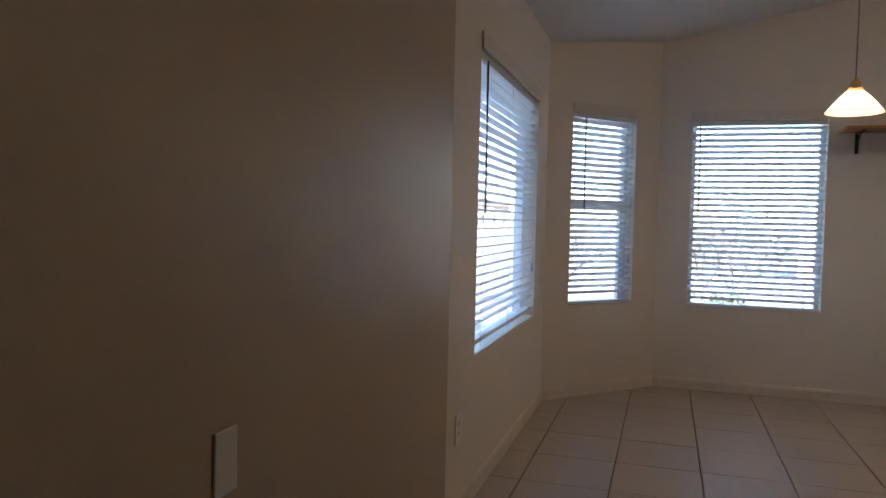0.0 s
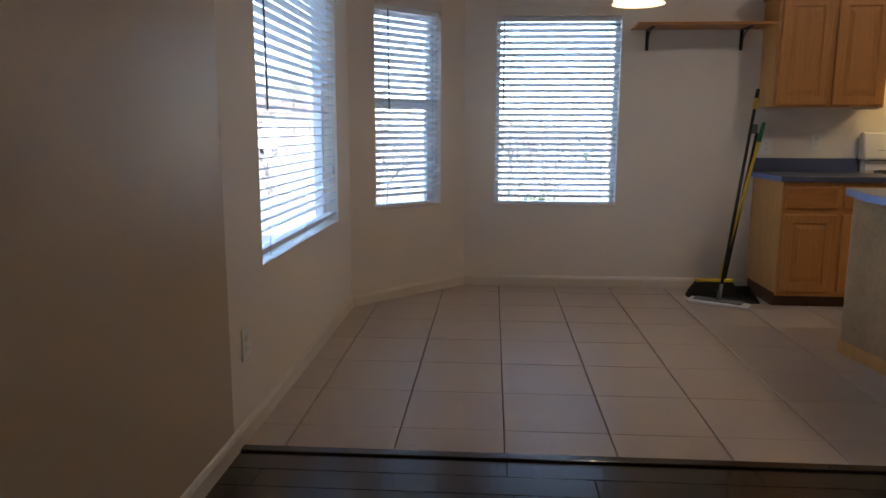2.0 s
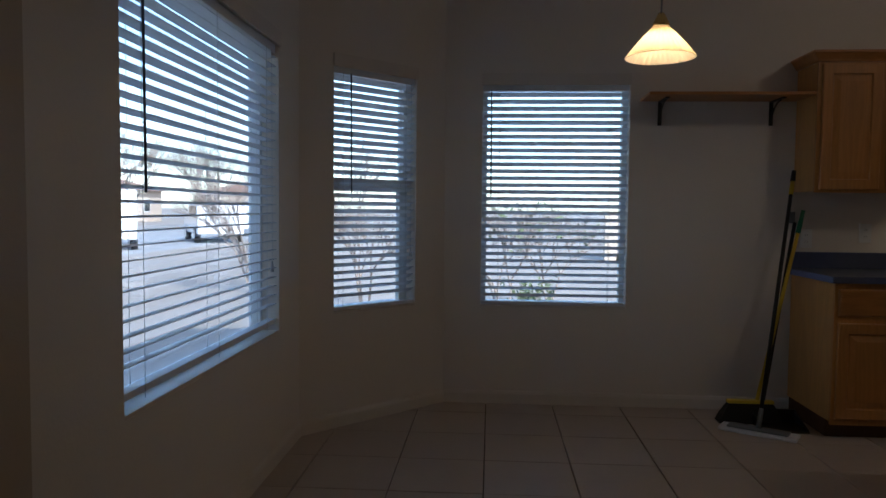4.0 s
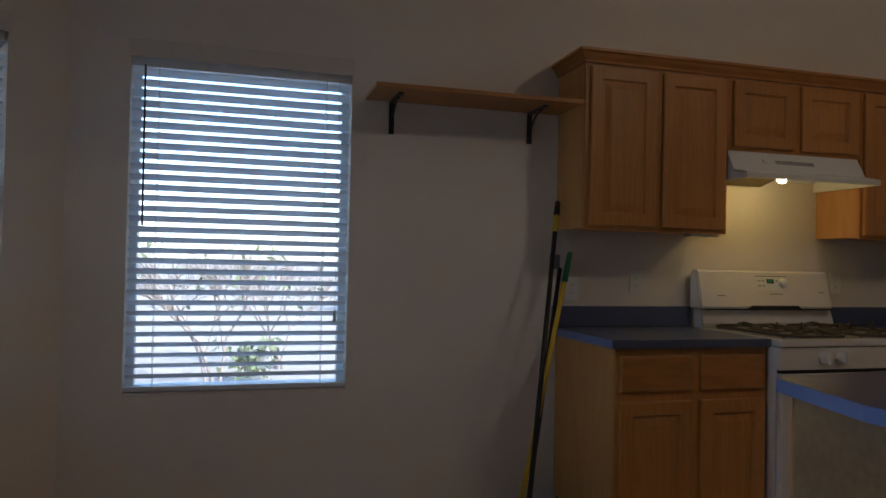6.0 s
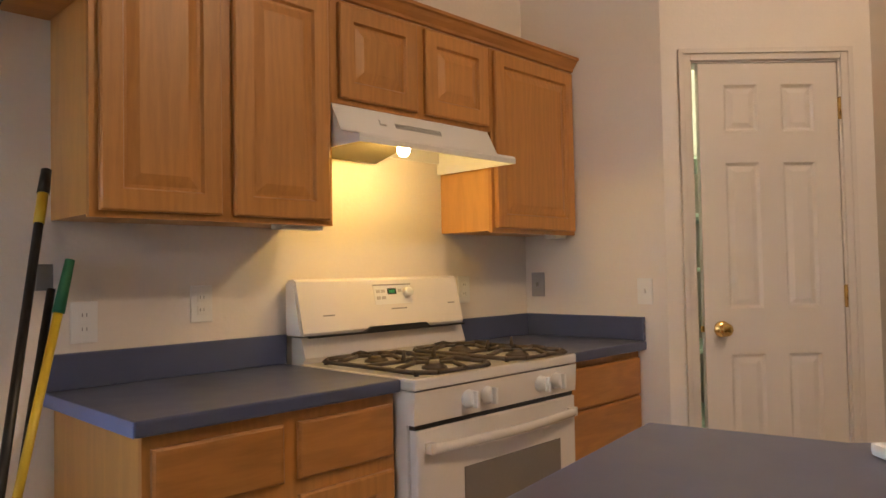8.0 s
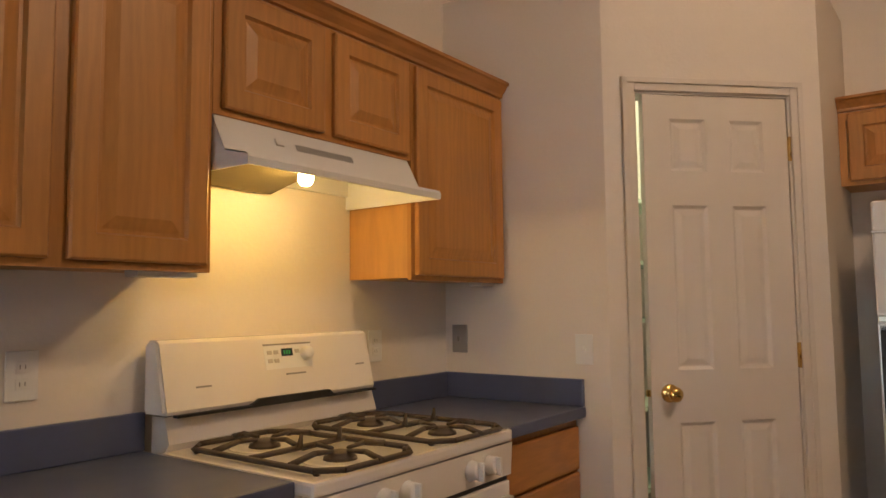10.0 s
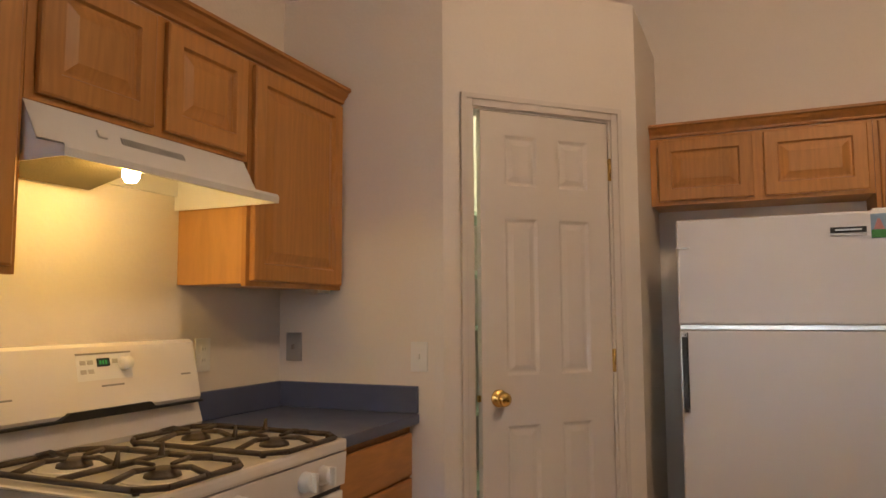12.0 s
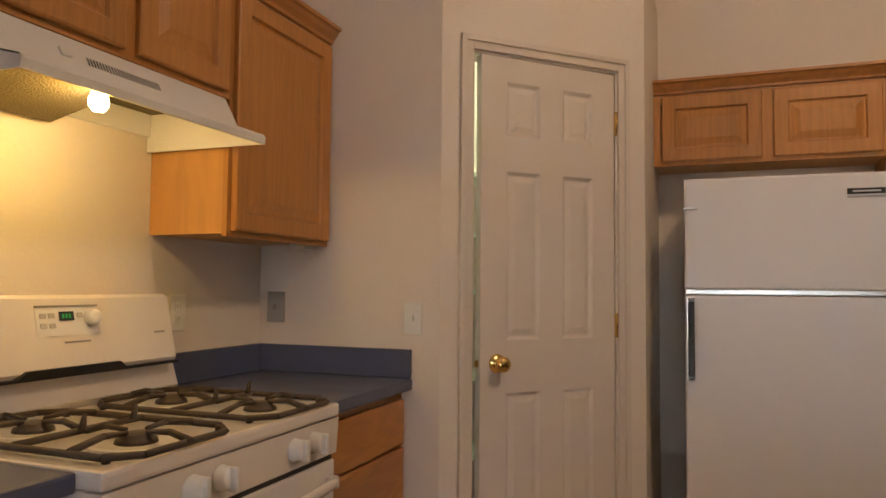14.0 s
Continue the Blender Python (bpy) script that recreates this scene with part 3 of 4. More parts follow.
def counter(x0, x1, front, label, side=None):
    c = thing("countertop", ((x0 + x1) / 2, (front + YN) / 2, 0.875), label, "countertop", "countertops")
    part("top", B(x0, x1, front, YN - 0.001, 0.876, 0.914, bevel=0.007), BLUE, c)
    part("backsplash", B(x0, x1, YN - 0.021, YN - 0.001, 0.9145, 1.016, bevel=0.004), BLUE, c)
    if side == "left":
        part("edge_band", B(x0 - 0.003, x0 - 0.0005, front + 0.006, YN - 0.004, 0.877, 0.912), EDGE, c, "blue laminate end band, window light put into its colour")
    if side == "right":
        part("side_splash", B(x1 - 0.02, x1, front + 0.004, YN - 0.022, 0.9145, 1.016, bevel=0.004), BLUE, c)
    return c


counter(2.496, 3.266, 5.163, "slate blue laminate countertop with a backsplash", "left")
counter(4.086, 4.649, 5.134, "slate blue laminate corner countertop with side splash", "right")


# ---- gas stove ----
SX0, SX1, SF = 3.27, 4.082, 5.12
stove = thing("gas_stove", ((SX0 + SX1) / 2, 5.43, 0), "white enamel freestanding gas stove with brown iron grates", "stove")
part("body", B(SX0 + 0.002, SX1 - 0.002, SF + 0.03, YN - 0.03, 0.03, 0.88, bevel=0.004), ENAMEL, stove)
for x in (SX0 + 0.06, SX1 - 0.06):
    for y in (SF + 0.1, YN - 0.1):
        part("foot", rod(bmesh.new(), (x, y, 0), (x, y, 0.032), 0.018), BLACK, stove, "black levelling foot")
bm = B(SX0 - 0.002, SX1 + 0.002, SF - 0.012, 5.69, 0.881, 0.916, bevel=0.009)
part("cooktop", bm, ENAMEL, stove, "white enamel cooktop")
bm = bmesh.new()
prof = [(SF - 0.010, 0.878), (SF + 0.035, 0.878), (SF + 0.035, 0.782), (SF - 0.004, 0.782)]
r = [[bm.verts.new((x, y, z)) for y, z in prof] for x in (SX0, SX1)]
for i in range(4):
    bm.faces.new((r[0][i], r[0][(i + 1) % 4], r[1][(i + 1) % 4], r[1][i]))
bm.faces.new(r[0]); bm.faces.new(r[1][::-1])
part("control_panel", bm, ENAMEL, stove)
for x in (3.497, 3.585, 3.865, 3.955):
    k = part("knob", lathe([(0.0, 0.030), (0.020, 0.030), (0.024, 0.026), (0.026, 0.006), (0.030, 0.0)], pose(x, SF - 0.0075, 0.832, 90 - 4)), WHITE, stove, "white burner knob")
    part("grip", B(x - 0.006, x + 0.006, SF - 0.052, SF - 0.032, 0.806, 0.858, bevel=0.004), WHITE, k)
dr = part("oven_door", B(SX0 + 0.012, SX1 - 0.004, SF - 0.002, SF + 0.029, 0.20, 0.765, bevel=0.006), ENAMEL, stove, "white oven door")
part("oven_window", B(3.48, 3.98, SF - 0.0055, SF - 0.0025, 0.36, 0.625, bevel=0.001), OVENGLASS, dr, "oven door glass, pale reflection put into its grey")
bm = bmesh.new()
last = None
for i in range(17):
    t = i / 16
    c = Vector((SX0 + 0.06 + (SX1 - SX0 - 0.1) * t, SF - 0.022 - 0.026 * math.sin(math.pi * t), 0.710))
    ring = [bm.verts.new(c + Vector((0, 0.0125 * math.cos(k * math.pi / 6), 0.0155 * math.sin(k * math.pi / 6)))) for k in range(12)]
    if last:
        for k in range(12):
            bm.faces.new((last[k], last[(k + 1) % 12], ring[(k + 1) % 12], ring[k])).smooth = True
    last = ring
for x in (SX0 + 0.06, SX1 - 0.04):
    box(bm, x - 0.016, x + 0.016, SF - 0.03, SF - 0.0025, 0.695, 0.727, bevel=0.004)
part("oven_handle", bm, ENAMEL, dr, "bowed white door handle")
part("storage_drawer", B(SX0 + 0.012, SX1 - 0.004, SF, SF + 0.029, 0.06, 0.19, bevel=0.006), ENAMEL, stove)
part("vent_gap", B(SX0 + 0.012, SX1 - 0.008, SF + 0.006, SF + 0.0295, 0.7655, 0.7815), BLACK, stove, "black gap above the oven door")
# backguard
bm = bmesh.new()
prof = [(5.685, 0.915), (5.668, 0.935), (5.692, 1.004), (5.75, 1.004), (5.75, 0.88), (5.695, 0.88)]
r = [[bm.verts.new((x, y, z)) for y, z in prof] for x in (SX0 + 0.012, SX1 + 0.006)]
for i in range(6):
    bm.faces.new((r[0][i], r[0][(i + 1) % 6], r[1][(i + 1) % 6], r[1][i]))
bm.faces.new(r[0]); bm.faces.new(r[1][::-1])
part("rear_riser", bm, ENAMEL, stove, "white riser behind the burners")
bm = bmesh.new()
prof = [(5.655, 1.022), (5.660, 1.012), (5.755, 1.012), (5.755, 1.195), (5.742, 1.207), (5.712, 1.207), (5.697, 1.198)]
r = [[bm.verts.new((x, y, z)) for y, z in prof] for x in (SX0 - 0.012, SX1 - 0.012)]
for i in range(7):
    bm.faces.new((r[0][i], r[0][(i + 1) % 7], r[1][(i + 1) % 7], r[1][i]))
bm.faces.new(r[0]); bm.faces.new(r[1][::-1])
bmesh.ops.bevel(bm, geom=[e for e in bm.edges if abs(e.verts[0].co.x - e.verts[1].co.x) < 1e-6], offset=0.008, segments=2, affect="EDGES")
guard = part("backguard", bm, ENAMEL, stove, "white sloping control backguard")
bm = bmesh.new()
prism(bm, [(SX0 + 0.02, 1.0045), (SX1 - 0.022, 1.0045), (SX1 - 0.022, 1.0115), (3.86, 1.0115), (3.84, 1.028), (3.56, 1.028), (3.53, 1.0115), (SX0 + 0.02, 1.0115)], 0, 0.02, m=Matrix(((1, 0, 0, 0), (0, 0, -1, 5.664), (0, 1, 0, 0), (0, 0, 0, 1))))
part("vent_slot", bm, BLACK, guard, "black vent slot")


def gface(u, z, out=0.0):
    """A place on the backguard's sloping face."""
    return Vector((u, 5.655 + (z - 1.022) / 0.176 * 0.042 - out, z))


def plate(u0, u1, z0, z1, out=0.0015):
    bm = bmesh.new()
    vs = [bm.verts.new(gface(u, z, o)) for o in (out, -0.002) for u, z in ((u0, z0), (u1, z0), (u1, z1), (u0, z1))]
    for f in ((0, 1, 2, 3), (7, 6, 5, 4), (0, 4, 5, 1), (1, 5, 6, 2), (2, 6, 7, 3), (3, 7, 4, 0)):
        bm.faces.new([vs[i] for i in f])
    return bm


pan = part("keypad", plate(3.605, 3.795, 1.105, 1.180, 0.0012), HOODW, guard, "grey-white keypad panel")
part("keypad_rim", plate(3.605, 3.795, 1.176, 1.181, 0.003), INKG, guard)
part("display", plate(3.672, 3.716, 1.142, 1.165, 0.003), BLACK, guard, "small black clock display")
for u in (3.680, 3.690, 3.700):
    part("digit", plate(u, u + 0.006, 1.148, 1.159, 0.0036), LCD, guard, "green lit clock digit")
for u, z in ((3.625, 1.155), (3.65, 1.155), (3.625, 1.130), (3.65, 1.130), (3.735, 1.155)):
    part("button", plate(u - 0.009, u + 0.009, z - 0.006, z + 0.006, 0.003), PALEG, guard, "small pale grey button")
part("oven_knob", lathe([(0.0, 0.026), (0.016, 0.026), (0.019, 0.020), (0.021, 0.0)], Matrix.Translation(gface(3.768, 1.146)) @ pose(0, 0, 0, 90 - 13)), WHITE, guard, "round white oven knob")
for u0, u1, z in ((3.36, 3.41, 1.075), (3.99, 4.03, 1.095), (3.68, 3.76, 1.085)):
    part("marking", plate(u0, u1, z, z + 0.005, 0.001), INKG, guard, "unreadable grey marking")

# burners and grates
for gx in (3.475, 3.895):
    for gy in (5.235, 5.52):
        bm = lathe([(0.0, 0.0205), (0.027, 0.0205), (0.032, 0.017), (0.032, 0.011), (0.040, 0.009), (0.043, 0.0)], Matrix.Translation((gx, gy, 0.9165)))
        part("burner", bm, IRON, stove, "dark burner cap")
        part("drip_bowl", lathe([(0.070, 0.001), (0.090, 0.003), (0.096, 0.0)], Matrix.Translation((gx, gy, 0.9162))), ENAMEL, stove, "white enamel burner ring")
    w, d0, d1, z = 0.165, 5.105, 5.650, 0.934
    bm = bmesh.new()
    c = 0.05
    loop = [(gx - w + c, d0), (gx + w - c, d0), (gx + w, d0 + c), (gx + w, d1 - c), (gx + w - c, d1), (gx - w + c, d1), (gx - w, d1 - c), (gx - w, d0 + c)]
    for a, b in zip(loop, loop[1:] + loop[:1]):
        rod(bm, (*a, z - 0.006), (*b, z - 0.006), 0.0075, seg=4)
    rod(bm, (gx - w, 5.377, z - 0.004), (gx + w, 5.377, z - 0.004), 0.0075, seg=4)
    for gy in (5.235, 5.52):
        for dx, dy in ((1, 0), (-1, 0), (0, 1), (0, -1)):
            e = w if dx else 0.138
            a = Vector((gx + dx * e, gy + dy * e, z - 0.004))
            b = Vector((gx + dx * 0.085, gy + dy * 0.085, z + 0.010))
            cc = Vector((gx + dx * 0.026, gy + dy * 0.026, z + 0.006))
            rod(bm, a, b, 0.0085, 0.0075, seg=4)
            rod(bm, b, cc, 0.007, 0.005, seg=4)
    for x, y in ((gx - w + 0.01, d0 + c), (gx + w - 0.01, d0 + c), (gx - w + 0.01, d1 - c), (gx + w - 0.01, d1 - c)):
        rod(bm, (x, y, 0.9155), (x, y, z - 0.004), 0.008, seg=6)
    for x, y in ((gx - 0.02, 5.36), (gx + 0.12, 5.36)):
        rod(bm, (x, y, z), (x + 0.006, y, z + 0.034), 0.009, 0.004, seg=6)
    part("grate", bm, IRON, stove, "brown-black cast iron double grate")


# ---- range hood ----
HX0, HX1 = 3.272, 4.048
hood = thing("range_hood", ((HX0 + HX1) / 2, 5.53, 1.62), "white steel under-cabinet range hood with its lamp lit", "range hood")
bm = bmesh.new()
prof = [(YN - 0.002, 1.786), (5.488, 1.786), (5.436, 1.690), (5.350, 1.668), (5.343, 1.658), (5.345, 1.640), (5.354, 1.640), (5.355, 1.654), (5.443, 1.676), (5.498, 1.774), (YN - 0.016, 1.774), (YN - 0.016, 1.688), (YN - 0.002, 1.688)]
n = len(prof)
r = [[bm.verts.new((x, y, z)) for y, z in prof] for x in (HX0, HX1)]
for i in range(n):
    bm.faces.new((r[0][i], r[0][(i + 1) % n], r[1][(i + 1) % n], r[1][i]))
for x0, x1 in ((HX0, HX0 + 0.006), (HX1 - 0.006, HX1)):
    q = [[bm.verts.new((x, y, z)) for y, z in ((YN - 0.003, 1.64), (5.346, 1.64), (5.346, 1.664), (5.437, 1.686), (5.489, 1.784), (YN - 0.003, 1.784))] for x in (x0, x1)]
    for i in range(6):
        bm.faces.new((q[0][i], q[0][(i + 1) % 6], q[1][(i + 1) % 6], q[1][i]))
    bm.faces.new(q[0]); bm.faces.new(q[1][::-1])
part("shell", bm, HOODW, hood, "white painted sheet steel shell")
part("inner_pan", B(HX0 + 0.008, HX1 - 0.008, 5.50, YN - 0.018, 1.755, 1.761), FILTER, hood)
FM = pose(3.49, 5.625, 1.688, -13)
gf = part("grease_filter", in_frame(B(-0.19, 0.19, -0.13, 0.13, -0.006, 0.006, bevel=0.002), FM), FILTER, hood, "greasy aluminium mesh filter")
part("filter_frame", in_frame(B(-0.199, -0.191, -0.13, 0.13, -0.012, 0.006, bevel=0.002), FM), STEEL, gf, "bright filter edge")
part("bulb", lathe([(0.0, -0.03), (0.014, -0.027), (0.022, -0.015), (0.023, 0.0), (0.017, 0.017), (0.011, 0.028), (0.0, 0.03)], pose(3.60, 5.50, 1.672)), HBULB, hood, "glowing warm bulb")
FACE = pose(0, 5.462, 1.738, -28.4)
for i in range(26):
    x = 3.53 + i * 0.0088
    part("vent_louvre", in_frame(B(x, x + 0.0038, -0.0008, 0.0008, -0.011, 0.011), FACE), BLACK, hood)
part("switch_plate", in_frame(B(3.455, 3.482, -0.006, 0.001, -0.008, 0.014, bevel=0.001), FACE), WHITE, hood, "small white switch")


# ---- outlets ----
def outlet(m, u, z, w, h, material, label, kind="outlet"):
    at = m @ Vector((u, 0, z))
    o = thing("wall_" + kind, tuple(at), label, kind, "wall plates")
    o.matrix_basis = Matrix.Translation(at) @ m.to_3x3().to_4x4()
    part("cover_plate", in_frame(B(u - w / 2, u + w / 2, -0.007, -0.0005, z - h / 2, z + h / 2, bevel=0.003), m), material, o)
    if kind == "outlet":
        for dz in (-0.02, 0.02):
            rc = part("receptacle", in_frame(B(u - 0.015, u + 0.015, -0.0095, -0.007, z + dz - 0.014, z + dz + 0.014, bevel=0.001), m), material, o)
            for du in (-0.006, 0.006):
                part("slot", in_frame(B(u + du - 0.0012, u + du + 0.0012, -0.010, -0.0094, z + dz - 0.004, z + dz + 0.006), m), INKG, rc)
    elif kind == "switch":
        part("toggle", in_frame(B(u - 0.005, u + 0.005, -0.017, -0.007, z - 0.010, z + 0.010, bevel=0.002), m), material if material is WHITE else INKG, o)
    return o


WEST = facing((XW, 0, 0), (0, 1))
PSIDE = facing((XP, 0, 0), (0, -1))
outlet(NORTH, 2.957, 1.137, 0.075, 0.118, WHITE, "white duplex outlet above the counter")
outlet(NORTH, 2.60, 1.10, 0.075, 0.118, WHITE, "white outlet behind the broom handles")
outlet(NORTH, 4.195, 1.145, 0.075, 0.118, WHITE, "white duplex outlet beside the stove")
outlet(PSIDE, -5.70, 1.155, 0.075, 0.115, STEEL, "brushed steel switch plate in the counter corner", "switch")
outlet(PSIDE, -5.135, 1.125, 0.07, 0.112, WHITE, "white switch plate near the pantry door", "switch")
outlet(WEST, 2.835, 0.39, 0.085, 0.125, WHITE, "white outlet low on the wall under the window")
outlet(WEST, 1.155, 0.785, 0.075, 0.130, WHITE, "blank white plate on the tan wall", "plate")


# ---- shelf and brackets ----
bm = box(bmesh.new(), 1.555, 2.512, 5.49, YN - 0.002, 1.950, 1.968, bevel=0.002)
solo("wall_shelf", bm, OAKH, "honey oak plank shelf on black brackets beside the cabinet", "shelf")
for x in (1.678, 2.36):
    b = thing("shelf_bracket", (x, YN, 1.80), "black metal shelf bracket screwed to the wall", "bracket", "shelf brackets")
    part("wall_arm", B(x - 0.012, x + 0.012, YN - 0.009, YN - 0.0005, 1.80, 1.949, bevel=0.002), BLACK, b)
    part("shelf_arm", B(x - 0.012, x + 0.012, YN - 0.21, YN - 0.009, 1.941, 1.9495, bevel=0.002), BLACK, b)
    bm = bmesh.new()
    last = None
    for i in range(9):
        t = i / 8
        p = Vector((x, YN - 0.012 - 0.14 * t ** 1.6, 1.83 + 0.108 * (1 - (1 - t) ** 1.6)))
        if last is not None:
            rod(bm, last, p, 0.0055, seg=6)
        last = p
    part("scroll_brace", bm, BLACK, b)

# ---- pendant lamp ----
px, py = 1.24, 3.85
pend = thing("pendant_lamp", (px, py, 1.82), "ribbed frosted glass pendant lamp, lit, on a thin cord", "lamp")
PM = Matrix.Translation((px, py, 0))
bm = bmesh.new()
seg = 72
profile = [(0.030, 1.985), (0.038, 1.972), (0.070, 1.940), (0.105, 1.900), (0.130, 1.868), (0.138, 1.858), (0.134, 1.856), (0.126, 1.866), (0.100, 1.898), (0.066, 1.936), (0.034, 1.968), (0.026, 1.980)]
profile = [(rad * 0.92, 1.822 + (h - 1.856) * 0.92) for rad, h in profile]
rr = []
for k, (rad, h) in enumerate(profile):
    rr.append([bm.verts.new((px + (rad + (0.0014 if i % 2 else 0)) * math.cos(2 * math.pi * i / seg), py + (rad + (0.0014 if i % 2 else 0)) * math.sin(2 * math.pi * i / seg), h)) for i in range(seg)])
for a, b in zip(rr, rr[1:] + rr[:1]):
    for i in range(seg):
        bm.faces.new((a[i], a[(i + 1) % seg], b[(i + 1) % seg], b[i]))
part("shade", bm, SHADE, pend, "cone shade of ribbed frosted glass")
part("socket", lathe([(0.0000, 1.9866), (0.0111, 1.9848), (0.0184, 1.9710), (0.0295, 1.9471), (0.0313, 1.9379), (0.0184, 1.9314), (0.0166, 1.8993), (0.0000, 1.8993)], PM), BRASS, pend, "brass socket cap")
part("bulb", lathe([(0.0000, 1.8515), (0.0119, 1.8533), (0.0202, 1.8606), (0.0239, 1.8717), (0.0202, 1.8863), (0.0129, 1.8974), (0.0000, 1.8984)], PM), BULB, pend, "glowing frosted bulb")
part("cord", rod(bmesh.new(), (px, py, 1.9858), (px, py, ceil_z(px) - 0.015), 0.0035, seg=8), GREY, pend, "thin grey cord")
part("canopy", lathe([(0.0, -0.03), (0.02, -0.028), (0.05, -0.012), (0.06, 0.012), (0.0, 0.012)], Matrix.Translation((px, py, ceil_z(px) - 0.004))), BRASS, pend)

# ---- ceiling fixture over the work area ----
cf = thing("ceiling_light", (3.75, 3.25, ceil_z(3.75) - 0.12), "round frosted glass ceiling light, lit, over the kitchen", "lamp")
CM = Matrix.Translation((3.75, 3.25, ceil_z(3.75)))
part("base_pan", lathe([(0.0, -0.03), (0.16, -0.03), (0.17, -0.02), (0.17, 0.004), (0.0, 0.004)], CM), HOODW, cf)
part("glass_bowl", lathe([(0.165, -0.031), (0.155, -0.06), (0.11, -0.09), (0.04, -0.105), (0.0, -0.107)], CM), glow("lit_frosted_bowl", (1.0, 0.85, 0.62), 0.5), cf, "glowing frosted bowl")

# ---- mop, broom and dustpan ----
mop = thing("flat_mop", (2.165, 5.27, 0), "flat mop with white cloth pad and black handle, leaning", "mop")
MM = pose(2.165, 5.27, 0, 0, 0, -32)
part("cloth_pad", in_frame(B(-0.21, 0.21, -0.068, 0.068, 0.0, 0.020, bevel=0.009), MM), PAD, mop, "white microfibre pad")
part("head_plate", in_frame(B(-0.165, 0.165, -0.045, 0.045, 0.021, 0.032, bevel=0.006), MM), GREY, mop, "grey plastic head")
A0, A1 = Vector((2.172, 5.28, 0.05)), Vector((2.476, 5.68, 1.516))
part("swivel", rod(bmesh.new(), (2.165, 5.27, 0.030), A0 + (A1 - A0) * 0.06, 0.016, 0.013), GREY, mop)
part("handle", rod(bmesh.new(), A0 + (A1 - A0) * 0.05, A0 + (A1 - A0) * 0.90, 0.0115), BLACK, mop, "black tubular handle")
part("collar", rod(bmesh.new(), A0 + (A1 - A0) * 0.90, A0 + (A1 - A0) * 0.955, 0.0135), YELLOW, mop, "yellow collar")
part("end_grip", rod(bmesh.new(), A0 + (A1 - A0) * 0.955, A1, 0.0155, 0.013), BLACK, mop, "black end cap")
broom = thing("broom", (2.07, 5.47, 0), "broom with black bristles and a yellow handle with green grip", "broom")
bm = bmesh.new()
q = [[bm.verts.new((2.195 + sx * w, 5.50 + sy * d, z)) for sx, sy in ((-1, -1), (1, -1), (1, 1), (-1, 1))] for w, d, z in ((0.19, 0.05, 0.0), (0.17, 0.04, 0.05), (0.13, 0.022, 0.115))]
for a, b in zip(q, q[1:]):
    for i in range(4):
        bm.faces.new((a[i], a[(i + 1) % 4], b[(i + 1) % 4], b[i]))
bm.faces.new(q[0][::-1]); bm.faces.new(q[2])
part("bristles", bm, BRISTLE, broom, "flared black bristles")
part("brush_block", B(2.06, 2.33, 5.475, 5.525, 0.1155, 0.135, bevel=0.006), YELLOW, broom, "yellow brush block")
C0, C1 = Vector((2.235, 5.50, 0.13)), Vector((2.513, 5.615, 1.275))
part("handle", rod(bmesh.new(), C0, C0 + (C1 - C0) * 0.88, 0.0115), YELLOW, broom, "yellow painted handle")
part("grip", rod(bmesh.new(), C0 + (C1 - C0) * 0.88, C1, 0.0155, 0.012), GREEN, broom, "green rubber grip")
dust = thing("dustpan", (2.33, 5.44, 0), "black upright dustpan with a long black pole", "dustpan")
bm = bmesh.new()
box(bm, 2.20, 2.46, 5.29, 5.50, 0.0, 0.012, bevel=0.003)
box(bm, 2.20, 2.46, 5.49, 5.51, 0.0, 0.085, bevel=0.004)
for x in (2.20, 2.452):
    prism(bm, [(5.30, 0.012), (5.50, 0.012), (5.50, 0.08)], 0, 0.009, m=Matrix(((0, 0, 1, x), (1, 0, 0, 0), (0, 1, 0, 0), (0, 0, 0, 1))))
part("pan", bm, BLACK, dust, "black plastic pan")
E0, E1 = Vector((2.265, 5.50, 0.08)), Vector((2.475, 5.64, 1.20))
part("pole", rod(bmesh.new(), E0, E1, 0.0105), BLACK, dust, "black pole")
part("clip", in_frame(B(-0.022, 0.022, -0.014, 0.014, -0.035, 0.035, bevel=0.004), Matrix.Translation(E1 + Vector((-0.005, 0.05, 0.03)))), GREY, dust, "grey hanging clip")

# ---- island ----
TOP = [(2.470, 4.207), (2.390, 3.84), (2.400, 2.92), (3.76, 2.92), (3.76, 3.45), (3.245, 3.975), (3.179, 4.322)]
isl = thing("kitchen_island", (2.9, 3.7, 0), "kitchen island of blotchy stained plywood with a slate blue laminate top", "island")
bm = bmesh.new()
prism(bm, TOP, 0.878, 0.914)
part("top", bm, BLUE, isl, "slate blue laminate top")
def band(p, q):
    m = facing((p[0], p[1], 0), (q[0] - p[0], q[1] - p[1]))
    L = math.hypot(q[0] - p[0], q[1] - p[1])
    part("edge_band", in_frame(B(-0.002, L + 0.002, 0.0005, 0.0035, 0.876, 0.9125), m), EDGE, isl, "blue laminate edge band, window light put into its colour")
for p, q in ((TOP[0], TOP[1]), (TOP[1], TOP[2]), (TOP[2], TOP[3]), (TOP[6], TOP[0])):
    m = facing((p[0], p[1], 0), (p[0] - q[0], p[1] - q[1]))
    band(q, p)
FOOT = [(2.508, 4.178), (2.570, 3.75), (2.80, 3.60), (2.80, 2.99), (3.70, 2.99), (3.70, 3.43), (3.205, 3.93), (3.148, 4.282)]
bm = bmesh.new()
prism(bm, [(x + (2.9 - x) * 0.03, y + (3.7 - y) * 0.03) for x, y in FOOT], 0.0, 0.877)
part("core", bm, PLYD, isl)
